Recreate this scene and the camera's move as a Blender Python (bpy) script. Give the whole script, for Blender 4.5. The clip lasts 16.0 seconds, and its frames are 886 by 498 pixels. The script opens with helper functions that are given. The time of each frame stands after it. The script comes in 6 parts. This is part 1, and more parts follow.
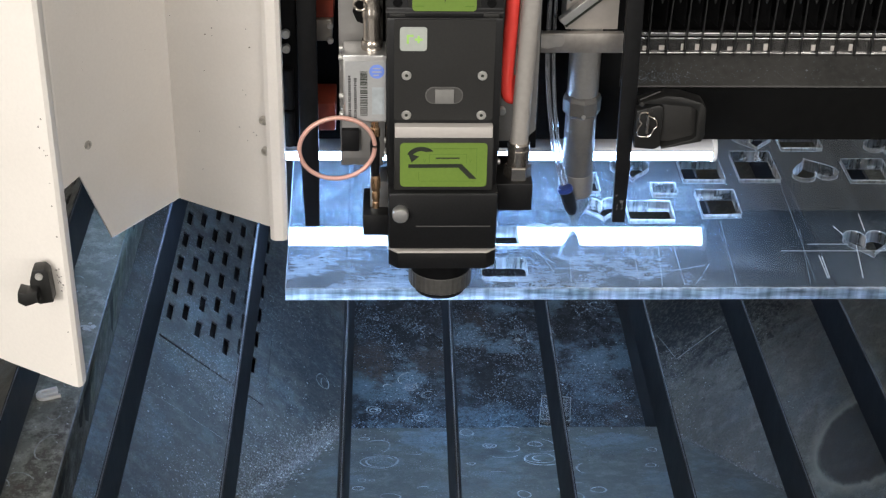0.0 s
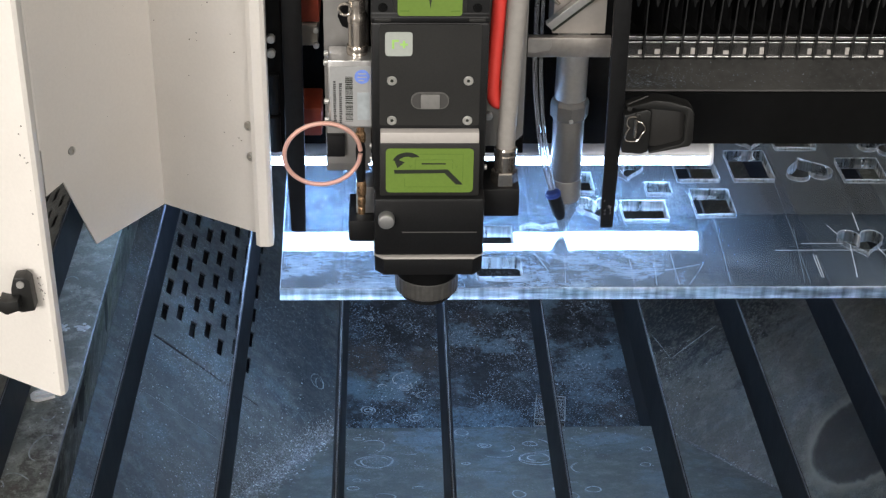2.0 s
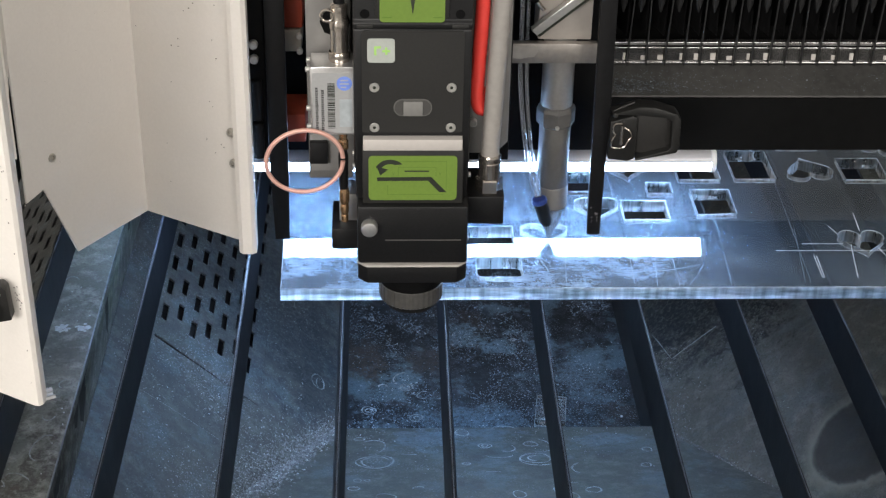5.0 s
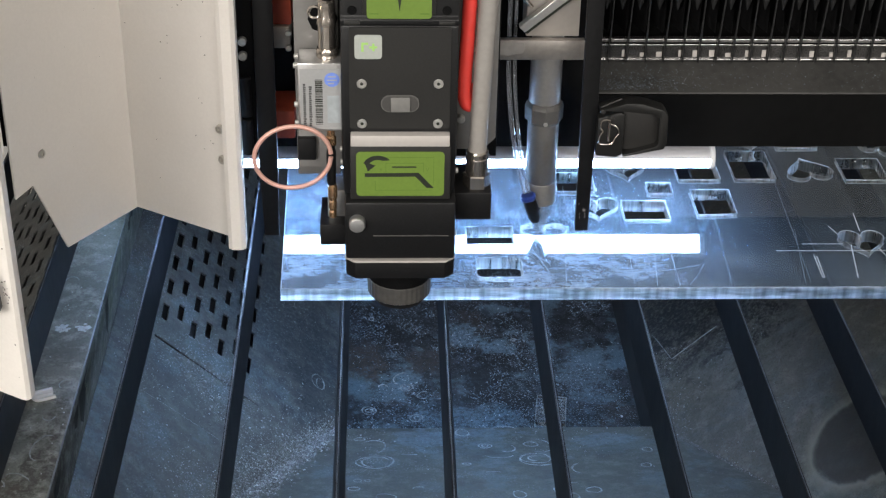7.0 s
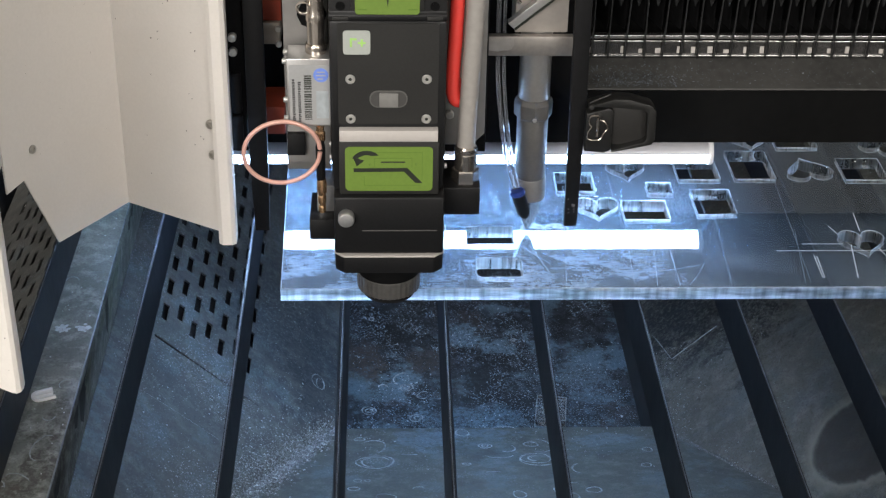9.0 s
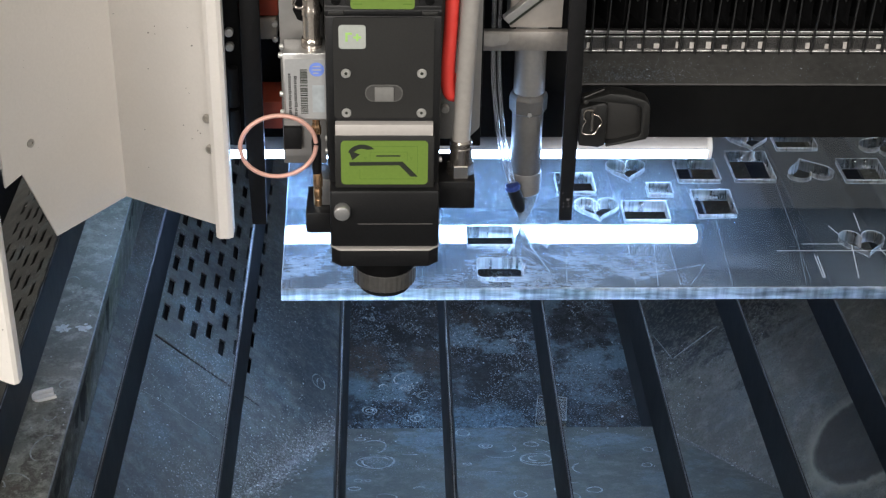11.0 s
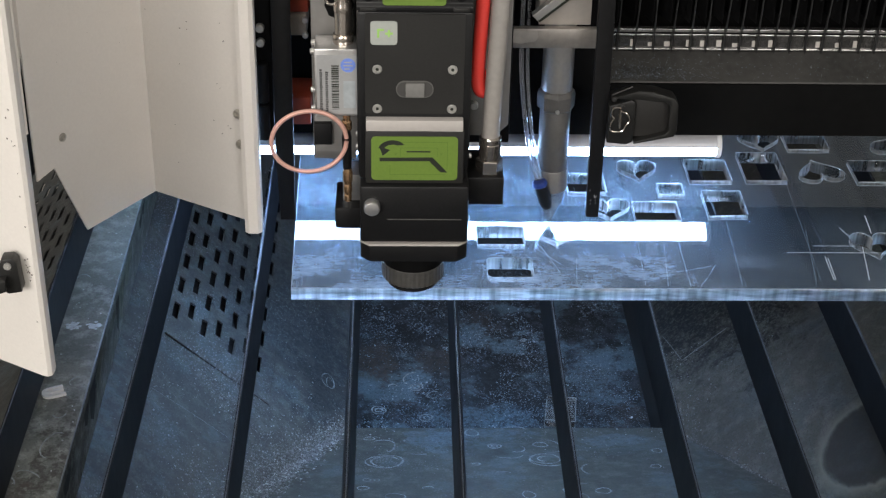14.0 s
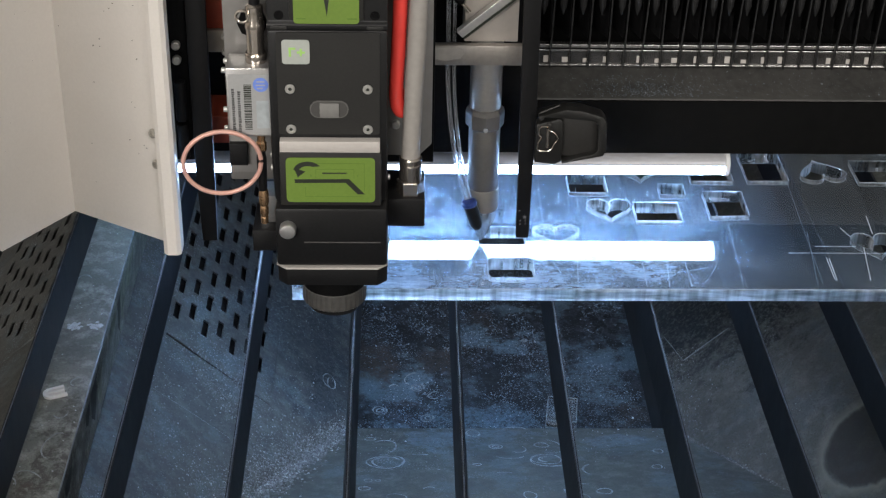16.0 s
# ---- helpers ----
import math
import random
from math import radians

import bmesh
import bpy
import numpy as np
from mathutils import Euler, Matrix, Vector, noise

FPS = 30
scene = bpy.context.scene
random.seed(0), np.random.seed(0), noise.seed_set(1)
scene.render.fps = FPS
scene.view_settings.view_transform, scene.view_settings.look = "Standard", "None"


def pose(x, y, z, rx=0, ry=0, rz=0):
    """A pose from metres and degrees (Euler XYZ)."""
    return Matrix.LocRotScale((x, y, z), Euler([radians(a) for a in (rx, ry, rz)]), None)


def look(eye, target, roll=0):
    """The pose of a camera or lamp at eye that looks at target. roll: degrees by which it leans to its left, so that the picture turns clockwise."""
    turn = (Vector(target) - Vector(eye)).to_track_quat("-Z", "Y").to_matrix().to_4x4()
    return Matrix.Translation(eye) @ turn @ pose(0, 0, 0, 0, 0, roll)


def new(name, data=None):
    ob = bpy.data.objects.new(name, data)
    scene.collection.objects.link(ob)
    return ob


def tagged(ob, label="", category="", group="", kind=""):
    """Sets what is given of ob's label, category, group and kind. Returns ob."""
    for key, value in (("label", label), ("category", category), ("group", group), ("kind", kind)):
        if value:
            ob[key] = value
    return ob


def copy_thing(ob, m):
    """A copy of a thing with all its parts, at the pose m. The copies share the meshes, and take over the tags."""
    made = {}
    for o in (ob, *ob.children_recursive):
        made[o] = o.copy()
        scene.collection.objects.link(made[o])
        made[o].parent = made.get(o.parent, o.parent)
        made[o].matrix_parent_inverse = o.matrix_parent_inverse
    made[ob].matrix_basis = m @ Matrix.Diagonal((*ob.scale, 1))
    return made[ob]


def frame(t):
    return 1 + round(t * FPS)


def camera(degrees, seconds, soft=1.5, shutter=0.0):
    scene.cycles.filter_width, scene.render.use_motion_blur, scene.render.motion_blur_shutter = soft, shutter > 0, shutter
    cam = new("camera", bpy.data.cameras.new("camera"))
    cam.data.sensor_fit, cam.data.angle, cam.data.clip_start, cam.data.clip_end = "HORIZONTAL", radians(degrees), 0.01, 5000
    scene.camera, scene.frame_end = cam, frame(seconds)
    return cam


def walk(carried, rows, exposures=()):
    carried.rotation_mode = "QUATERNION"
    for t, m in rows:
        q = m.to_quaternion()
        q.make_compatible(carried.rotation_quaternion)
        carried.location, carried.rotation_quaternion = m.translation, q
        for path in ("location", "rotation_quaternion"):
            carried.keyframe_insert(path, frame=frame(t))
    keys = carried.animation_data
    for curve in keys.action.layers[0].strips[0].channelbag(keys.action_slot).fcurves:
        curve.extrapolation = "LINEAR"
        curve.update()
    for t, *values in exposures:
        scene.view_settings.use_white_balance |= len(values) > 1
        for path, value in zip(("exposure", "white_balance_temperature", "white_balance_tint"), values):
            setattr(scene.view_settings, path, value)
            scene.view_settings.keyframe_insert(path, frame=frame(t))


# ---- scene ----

# ---------------------------------------------------------------- camera
cam = camera(31.39, 16.0, soft=1.3)
EYE = (0.1003, -1.3457, 0.8571)
TURNS = [(0.0, 59.378, -1.010, -1.826), (0.25, 59.382, -1.020, -1.970), (0.5, 59.385, -1.034, -2.038),
         (1.0, 59.385, -1.038, -2.044), (2.0, 59.378, -1.032, -2.046), (3.0, 59.384, -1.034, -2.040),
         (4.0, 59.384, -1.038, -2.022), (6.5, 59.389, -1.032, -2.013), (9.0, 59.391, -1.030, -2.013),
         (11.5, 59.390, -1.026, -1.986), (12.0, 59.388, -1.026, -1.970), (12.5, 59.382, -1.028, -1.917),
         (13.0, 59.377, -1.050, -1.860), (13.5, 59.375, -1.110, -1.674), (14.0, 59.376, -1.124, -1.506),
         (14.5, 59.379, -1.122, -1.430), (15.0, 59.384, -1.120, -1.418), (15.5, 59.389, -1.106, -1.452),
         (16.0, 59.390, -1.106, -1.468)]
walk(cam, [(t, pose(*EYE, a, b, c)) for t, a, b, c in TURNS], exposures=[(0.0, 0.0), (13.0, 0.0), (13.9, -0.24), (16.0, -0.23)])

# ---------------------------------------------------------------- light
world = bpy.data.worlds.new("hall_air")
scene.world = world
world.use_nodes = True
world.node_tree.nodes["Background"].inputs[0].default_value = (0.93, 0.95, 1.0, 1)
world.node_tree.nodes["Background"].inputs[1].default_value = 0.03


def hall_lamp(name, x, y, z, sx, sy, watts, colour, target):
    d = bpy.data.lights.new(name, "AREA")
    d.shape, d.size, d.size_y, d.energy, d.color = "RECTANGLE", sx, sy, watts, colour
    ob = new(name, d)
    ob.matrix_world = look((x, y, z), target)
    return ob


# two unseen area lamps added for light from the front, and one ceiling fitting
hall_lamp("front_light", -1.9, -4.9, 1.75, 3.0, 1.7, 340, (1.0, 0.955, 0.90), (-1.0, 0, 0.2))
hall_lamp("front_light", 2.2, -4.9, 1.75, 2.4, 1.7, 165, (1.0, 0.955, 0.90), (1.4, 0, 0.2))
hall_lamp("ceiling_lamp_light", -0.6, -1.6, 3.3, 1.2, 0.3, 22, (1.0, 0.96, 0.9), (-0.6, -1.6, 0))


# ---------------------------------------------------------------- materials
def material(name, colour, rough=0.5, metal=0.0, grain=0.12, scale=40.0, bump=0.05, wear=0.0, wear_colour=(0.5, 0.5, 0.5),
             wear_scale=6.0, coat=0.0, spec=0.5):
    m = bpy.data.materials.new(name)
    m.use_nodes = True
    nt = m.node_tree
    n, k = nt.nodes, nt.links
    b = n["Principled BSDF"]
    b.inputs["Metallic"].default_value = metal
    b.inputs["Coat Weight"].default_value = coat
    b.inputs["Specular IOR Level"].default_value = spec
    tc = n.new("ShaderNodeTexCoord")
    fine = n.new("ShaderNodeTexNoise")
    fine.inputs["Scale"].default_value, fine.inputs["Detail"].default_value = scale, 6
    k.new(tc.outputs["Object"], fine.inputs["Vector"])
    broad = n.new("ShaderNodeTexNoise")
    broad.inputs["Scale"].default_value, broad.inputs["Detail"].default_value = wear_scale, 5
    k.new(tc.outputs["Object"], broad.inputs["Vector"])
    tone = n.new("ShaderNodeValToRGB")
    lo, hi = 1 - grain, 1 + grain
    tone.color_ramp.elements[0].position, tone.color_ramp.elements[1].position = 0.3, 0.7
    tone.color_ramp.elements[0].color = (colour[0] * lo, colour[1] * lo, colour[2] * lo, 1)
    tone.color_ramp.elements[1].color = (min(colour[0] * hi, 1), min(colour[1] * hi, 1), min(colour[2] * hi, 1), 1)
    k.new(fine.outputs["Fac"], tone.inputs["Fac"])
    out = tone.outputs["Color"]
    if wear > 0:
        mask = n.new("ShaderNodeValToRGB")
        mask.color_ramp.elements[0].position, mask.color_ramp.elements[1].position = 0.5, 0.68
        mask.color_ramp.elements[1].color = (wear, wear, wear, 1)
        k.new(broad.outputs["Fac"], mask.inputs["Fac"])
        mix = n.new("ShaderNodeMix")
        mix.data_type = "RGBA"
        k.new(mask.outputs["Color"], mix.inputs["Factor"])
        k.new(out, mix.inputs["A"])
        mix.inputs["B"].default_value = (*wear_colour, 1)
        out = mix.outputs["Result"]
    k.new(out, b.inputs["Base Color"])
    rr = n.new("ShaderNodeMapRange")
    rr.inputs["To Min"].default_value, rr.inputs["To Max"].default_value = max(rough - 0.1, 0.03), min(rough + 0.1, 1)
    k.new(broad.outputs["Fac"], rr.inputs["Value"])
    k.new(rr.outputs["Result"], b.inputs["Roughness"])
    if bump > 0:
        bp = n.new("ShaderNodeBump")
        bp.inputs["Strength"].default_value, bp.inputs["Distance"].default_value = bump, 0.002
        k.new(fine.outputs["Fac"], bp.inputs["Height"])
        k.new(bp.outputs["Normal"], b.inputs["Normal"])
    return m


def sheet_steel(name, colour=(0.20, 0.215, 0.22), rings=0.0, crust=0.35, seed=0.0, crust_scale=9.0, brown=0.0, mott=1.0, film=0.0):
    """Dirty galvanised tray steel: blotches, cut dust in drifts, dried drop rings."""
    m = bpy.data.materials.new(name)
    m.use_nodes = True
    nt = m.node_tree
    n, k = nt.nodes, nt.links
    b = n["Principled BSDF"]
    tc = n.new("ShaderNodeTexCoord")
    mp = n.new("ShaderNodeMapping")
    mp.inputs["Location"].default_value = (seed, seed * 0.7, 0)
    k.new(tc.outputs["Object"], mp.inputs["Vector"])

    def noise_tex(scale, detail=6, rough=0.6):
        t = n.new("ShaderNodeTexNoise")
        t.inputs["Scale"].default_value, t.inputs["Detail"].default_value, t.inputs["Roughness"].default_value = scale, detail, rough
        k.new(mp.outputs["Vector"], t.inputs["Vector"])
        return t

    def ramp(src, a, b_, c0=(0, 0, 0, 1), c1=(1, 1, 1, 1)):
        r = n.new("ShaderNodeValToRGB")
        r.color_ramp.elements[0].position, r.color_ramp.elements[1].position = a, b_
        r.color_ramp.elements[0].color, r.color_ramp.elements[1].color = c0, c1
        k.new(src, r.inputs["Fac"])
        return r.outputs["Color"]

    def mix(fac, a, b_, mode="MIX"):
        x = n.new("ShaderNodeMix")
        x.data_type, x.blend_type = "RGBA", mode
        k.new(fac, x.inputs["Factor"]) if hasattr(fac, "links") else setattr(x.inputs["Factor"], "default_value", fac)
        for v, s in ((a, "A"), (b_, "B")):
            if isinstance(v, tuple):
                x.inputs[s].default_value = v
            else:
                k.new(v, x.inputs[s])
        return x.outputs["Result"]

    broad = noise_tex(5.5, 8, 0.65)
    c = ramp(broad.outputs["Fac"], 0.34, 0.66, tuple(v * (1 - 0.7 * mott) for v in colour) + (1,), tuple(v * (1 + 0.15 * mott) for v in colour) + (1,))
    mid = noise_tex(58, 7, 0.72)
    c = mix(ramp(mid.outputs["Fac"], 0.47, 0.66), c, tuple(v * (1 + mott) for v in colour) + (1,))
    if brown:
        stain = noise_tex(6.5, 4, 0.5)
        c = mix(ramp(stain.outputs["Fac"], 0.56, 0.60, (0, 0, 0, 1), (brown, brown, brown, 1)), c, (0.085, 0.062, 0.046, 1))
    if film:
        # caked film of fine dust in ragged bluish patches, wiped dark between them
        cake = noise_tex(17, 9, 0.66)
        c = mix(ramp(cake.outputs["Fac"], 0.52, 0.585, (0, 0, 0, 1), (film, film, film, 1)), c, (0.135, 0.190, 0.225, 1))
        wiped = noise_tex(11, 6, 0.6)
        c = mix(ramp(wiped.outputs["Fac"], 0.54, 0.62, (0, 0, 0, 1), (film, film, film, 1)), c, (0.016, 0.018, 0.021, 1))
    # dust grains, drifting in patches
    vor = n.new("ShaderNodeTexVoronoi")
    vor.inputs["Scale"].default_value = 330
    k.new(mp.outputs["Vector"], vor.inputs["Vector"])
    drift = noise_tex(crust_scale, 5, 0.7)
    grains = n.new("ShaderNodeMath")
    grains.operation = "MULTIPLY"
    k.new(ramp(vor.outputs["Distance"], 0.18, 0.34, (1, 1, 1, 1), (0, 0, 0, 1)), grains.inputs[0])
    k.new(ramp(drift.outputs["Fac"], 0.66 - crust * 0.5, 0.82 - crust * 0.3), grains.inputs[1])
    c = mix(grains.outputs[0], c, (0.36, 0.40, 0.45, 1))
    if rings:
        wob = noise_tex(26, 3)
        va = n.new("ShaderNodeVectorMath")
        va.operation = "MULTIPLY_ADD"
        k.new(wob.outputs["Color"], va.inputs[0])
        va.inputs[1].default_value = (0.014, 0.014, 0.014)
        k.new(mp.outputs["Vector"], va.inputs[2])
        for size, gate, lo in ((15, 0.30, 0.23), (31, 0.45, 0.17), (62, 0.6, 0.12)):
            v2 = n.new("ShaderNodeTexVoronoi")
            v2.inputs["Scale"].default_value = size
            k.new(va.outputs["Vector"], v2.inputs["Vector"])
            r = n.new("ShaderNodeValToRGB")
            e = r.color_ramp.elements
            e[0].position, e[0].color = lo, (0, 0, 0, 1)
            e[1].position, e[1].color = lo + 0.11, (0, 0, 0, 1)
            for p in (lo + 0.05, lo + 0.06):
                q = e.new(p)
                q.color = (rings, rings, rings, 1)
            k.new(v2.outputs["Distance"], r.inputs["Fac"])
            some = n.new("ShaderNodeMath")
            some.operation = "MULTIPLY"
            k.new(r.outputs["Color"], some.inputs[0])
            sep = n.new("ShaderNodeSeparateColor")
            k.new(v2.outputs["Color"], sep.inputs["Color"])
            k.new(ramp(sep.outputs["Red"], gate, gate + 0.1), some.inputs[1])
            fade = n.new("ShaderNodeMath")
            fade.operation = "MULTIPLY"
            k.new(some.outputs[0], fade.inputs[0])
            k.new(ramp(mid.outputs["Fac"], 0.38, 0.56), fade.inputs[1])
            c = mix(fade.outputs[0], c, (0.36, 0.38, 0.39, 1))
    # fine speckle of grime over everything
    fleck = noise_tex(420, 4, 0.7)
    c = mix(ramp(fleck.outputs["Fac"], 0.50, 0.66, (0, 0, 0, 1), (0.55, 0.55, 0.55, 1)), c, tuple(v * 0.35 for v in colour) + (1,))
    k.new(c, b.inputs["Base Color"])
    b.inputs["Metallic"].default_value = 0.2
    k.new(ramp(broad.outputs["Fac"], 0.25, 0.75, (0.42, 0.42, 0.42, 1), (0.66, 0.66, 0.66, 1)), b.inputs["Roughness"])
    bp = n.new("ShaderNodeBump")
    bp.inputs["Strength"].default_value, bp.inputs["Distance"].default_value = 0.35, 0.002
    k.new(mix(0.5, mid.outputs["Color"], grains.outputs[0]), bp.inputs["Height"])
    k.new(bp.outputs["Normal"], b.inputs["Normal"])
    return m


def acrylic(name, dust=0.10):
    m = bpy.data.materials.new(name)
    m.use_nodes = True
    nt = m.node_tree
    n, k = nt.nodes, nt.links
    n.remove(n["Principled BSDF"])
    out = n["Material Output"]
    tc = n.new("ShaderNodeTexCoord")
    g = n.new("ShaderNodeBsdfGlass")
    g.inputs["IOR"].default_value, g.inputs["Roughness"].default_value = 1.49, 0.015
    g.inputs["Color"].default_value = (0.95, 0.975, 1.0, 1)
    d = n.new("ShaderNodeBsdfDiffuse")
    d.inputs["Color"].default_value = (0.54, 0.69, 0.88, 1)
    # film of dust in smeared clouds, with scratches drawn through it
    cloud = n.new("ShaderNodeTexNoise")
    cloud.inputs["Scale"].default_value, cloud.inputs["Detail"].default_value, cloud.inputs["Roughness"].default_value = 25, 12, 0.74
    cloud.inputs["Distortion"].default_value = 0.3
    smear = n.new("ShaderNodeMapping")
    smear.inputs["Scale"].default_value = (0.75, 1.1, 1)
    k.new(tc.outputs["Object"], smear.inputs["Vector"])
    k.new(smear.outputs["Vector"], cloud.inputs["Vector"])
    r = n.new("ShaderNodeValToRGB")
    r.color_ramp.elements[0].position, r.color_ramp.elements[1].position = 0.38, 0.72
    r.color_ramp.elements[0].color = (dust * 0.6,) * 3 + (1,)
    r.color_ramp.elements[1].color = (dust * 2.1,) * 3 + (1,)
    k.new(cloud.outputs["Fac"], r.inputs["Fac"])
    # light balance painted into the haze: stronger towards the near edge
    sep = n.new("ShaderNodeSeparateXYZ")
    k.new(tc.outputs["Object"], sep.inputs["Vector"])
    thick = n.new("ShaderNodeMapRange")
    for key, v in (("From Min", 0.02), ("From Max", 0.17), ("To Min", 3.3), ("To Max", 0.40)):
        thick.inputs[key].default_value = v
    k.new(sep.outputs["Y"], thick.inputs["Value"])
    drift = n.new("ShaderNodeTexNoise")
    drift.inputs["Scale"].default_value, drift.inputs["Detail"].default_value = 14, 6
    k.new(tc.outputs["Object"], drift.inputs["Vector"])
    patch = n.new("ShaderNodeMapRange")
    for key, v in (("From Min", 0.36), ("From Max", 0.64), ("To Min", 0.6), ("To Max", 1.4)):
        patch.inputs[key].default_value = v
    k.new(drift.outputs["Fac"], patch.inputs["Value"])
    # short wiping strokes
    wipe = n.new("ShaderNodeMapping")
    wipe.inputs["Scale"].default_value = (70, 330, 1)
    wipe.inputs["Rotation"].default_value = (0, 0, radians(-6))
    k.new(tc.outputs["Object"], wipe.inputs["Vector"])
    stroke = n.new("ShaderNodeTexNoise")
    stroke.inputs["Scale"].default_value, stroke.inputs["Detail"].default_value, stroke.inputs["Distortion"].default_value = 1.0, 5, 0.9
    k.new(wipe.outputs["Vector"], stroke.inputs["Vector"])
    streak = n.new("ShaderNodeMapRange")
    for key, v in (("From Min", 0.40), ("From Max", 0.62), ("To Min", 0.86), ("To Max", 1.16)):
        streak.inputs[key].default_value = v
    k.new(stroke.outputs["Fac"], streak.inputs["Value"])
    total = r.outputs["Color"]
    # and weaker to the right, painting in the fall-off of the tube's light
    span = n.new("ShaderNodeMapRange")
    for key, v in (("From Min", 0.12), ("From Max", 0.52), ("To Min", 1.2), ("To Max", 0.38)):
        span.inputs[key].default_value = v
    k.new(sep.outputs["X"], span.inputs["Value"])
    # an oval of stronger film in front of the cutting nozzle
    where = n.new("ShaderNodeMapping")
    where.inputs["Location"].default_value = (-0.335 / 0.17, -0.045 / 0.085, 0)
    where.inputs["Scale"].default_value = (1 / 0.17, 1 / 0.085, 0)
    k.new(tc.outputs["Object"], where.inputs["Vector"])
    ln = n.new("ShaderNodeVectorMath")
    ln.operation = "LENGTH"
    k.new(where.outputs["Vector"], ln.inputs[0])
    oval_gain = n.new("ShaderNodeMapRange")
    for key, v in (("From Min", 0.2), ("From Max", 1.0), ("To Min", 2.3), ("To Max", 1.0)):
        oval_gain.inputs[key].default_value = v
    k.new(ln.outputs["Value"], oval_gain.inputs["Value"])
    for gain in (thick, patch, streak, span, oval_gain):
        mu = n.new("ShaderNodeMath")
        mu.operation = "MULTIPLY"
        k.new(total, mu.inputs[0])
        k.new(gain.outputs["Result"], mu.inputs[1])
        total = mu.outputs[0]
    for ang, sx, gain in ((20, 300, 0.12), (-35, 260, 0.10), (78, 340, 0.12)):
        mp = n.new("ShaderNodeMapping")
        mp.inputs["Rotation"].default_value = (0, 0, radians(ang))
        mp.inputs["Scale"].default_value = (sx * 6, 22, 1)
        k.new(tc.outputs["Object"], mp.inputs["Vector"])
        s = n.new("ShaderNodeTexNoise")
        s.inputs["Scale"].default_value, s.inputs["Detail"].default_value = 1.0, 2
        k.new(mp.outputs["Vector"], s.inputs["Vector"])
        q = n.new("ShaderNodeValToRGB")
        q.color_ramp.elements[0].position, q.color_ramp.elements[1].position = 0.64, 0.72
        q.color_ramp.elements[1].color = (gain, gain, gain, 1)
        k.new(s.outputs["Fac"], q.inputs["Fac"])
        a = n.new("ShaderNodeMix")
        a.data_type, a.blend_type = "RGBA", "ADD"
        a.inputs["Factor"].default_value = 1.0
        k.new(total, a.inputs["A"])
        k.new(q.outputs["Color"], a.inputs["B"])
        total = a.outputs["Result"]
    mx = n.new("ShaderNodeMixShader")
    k.new(total, mx.inputs["Fac"])
    k.new(g.outputs[0], mx.inputs[1])
    k.new(d.outputs[0], mx.inputs[2])
    k.new(mx.outputs[0], out.inputs["Surface"])
    return m


def clear_plastic(name, colour=(0.95, 0.97, 1.0), rough=0.05, clear=0.9):
    m = bpy.data.materials.new(name)
    m.use_nodes = True
    b = m.node_tree.nodes["Principled BSDF"]
    b.inputs["Base Color"].default_value = (*colour, 1)
    b.inputs["Transmission Weight"].default_value = clear
    b.inputs["Roughness"].default_value = rough
    b.inputs["IOR"].default_value = 1.45
    return m


def glow(name, colour, strength):
    m = bpy.data.materials.new(name)
    m.use_nodes = True
    b = m.node_tree.nodes["Principled BSDF"]
    b.inputs["Base Color"].default_value = (0.8, 0.8, 0.8, 1)
    b.inputs["Emission Color"].default_value = (*colour, 1)
    b.inputs["Emission Strength"].default_value = strength
    return m


M_COVER = material("cream_powder_coat", (0.78, 0.735, 0.685), 0.5, 0, 0.02, 350, 0.06, 0.16, (0.64, 0.59, 0.53), 9)
M_BLACK = material("black_anodised", (0.0085, 0.0085, 0.009), 0.42, 0.0, 0.2, 500, 0.05, 0.25, (0.016, 0.016, 0.017), 14, spec=0.28)
M_FACE = material("charcoal_face_plate", (0.022, 0.0215, 0.0205), 0.5, 0.0, 0.1, 600, 0.05, 0.2, (0.032, 0.032, 0.030), 18, spec=0.3)
M_SOOT = material("matt_black_paint", (0.003, 0.003, 0.0033), 0.65, 0, 0.3, 120, 0.1, 0.3, (0.008, 0.008, 0.008), 10, spec=0.1)
M_STRAP = material("black_plastic", (0.006, 0.006, 0.0066), 0.5, 0, 0.2, 200, 0.05, 0.3, (0.012, 0.012, 0.013), 30, spec=0.22)
M_SLAT = material("dark_slat_metal", (0.003, 0.0036, 0.005), 0.45, 0.0, 0.3, 60, 0.15, 0.4, (0.011, 0.012, 0.015), 12, spec=0.18)
M_RIDGE = material("worn_slat_ridge", (0.075, 0.085, 0.10), 0.5, 0.2, 0.5, 60, 0.1, 0.7, (0.02, 0.022, 0.026), 25, spec=0.4)
M_ALU = material("brushed_aluminium", (0.62, 0.61, 0.60), 0.34, 0.85, 0.06, 300, 0.04, 0.2, (0.5, 0.49, 0.47), 20)
M_STEEL = material("dull_stainless", (0.42, 0.39, 0.36), 0.42, 0.75, 0.1, 150, 0.05, 0.4, (0.33, 0.29, 0.25), 25)
M_NOZZLE = material("grey_anodised_tube", (0.135, 0.130, 0.124), 0.45, 0.3, 0.05, 250, 0.03, 0.2, (0.22, 0.22, 0.22), 30)
M_TUBETOP = material("polished_tube", (0.44, 0.425, 0.405), 0.3, 0.6, 0.05, 250, 0.02)
M_CHROME = material("nickel_plate", (0.60, 0.54, 0.48), 0.2, 0.95, 0.06, 200, 0.02)
M_BRASS = material("brass", (0.66, 0.42, 0.24), 0.27, 0.9, 0.1, 200, 0.03)
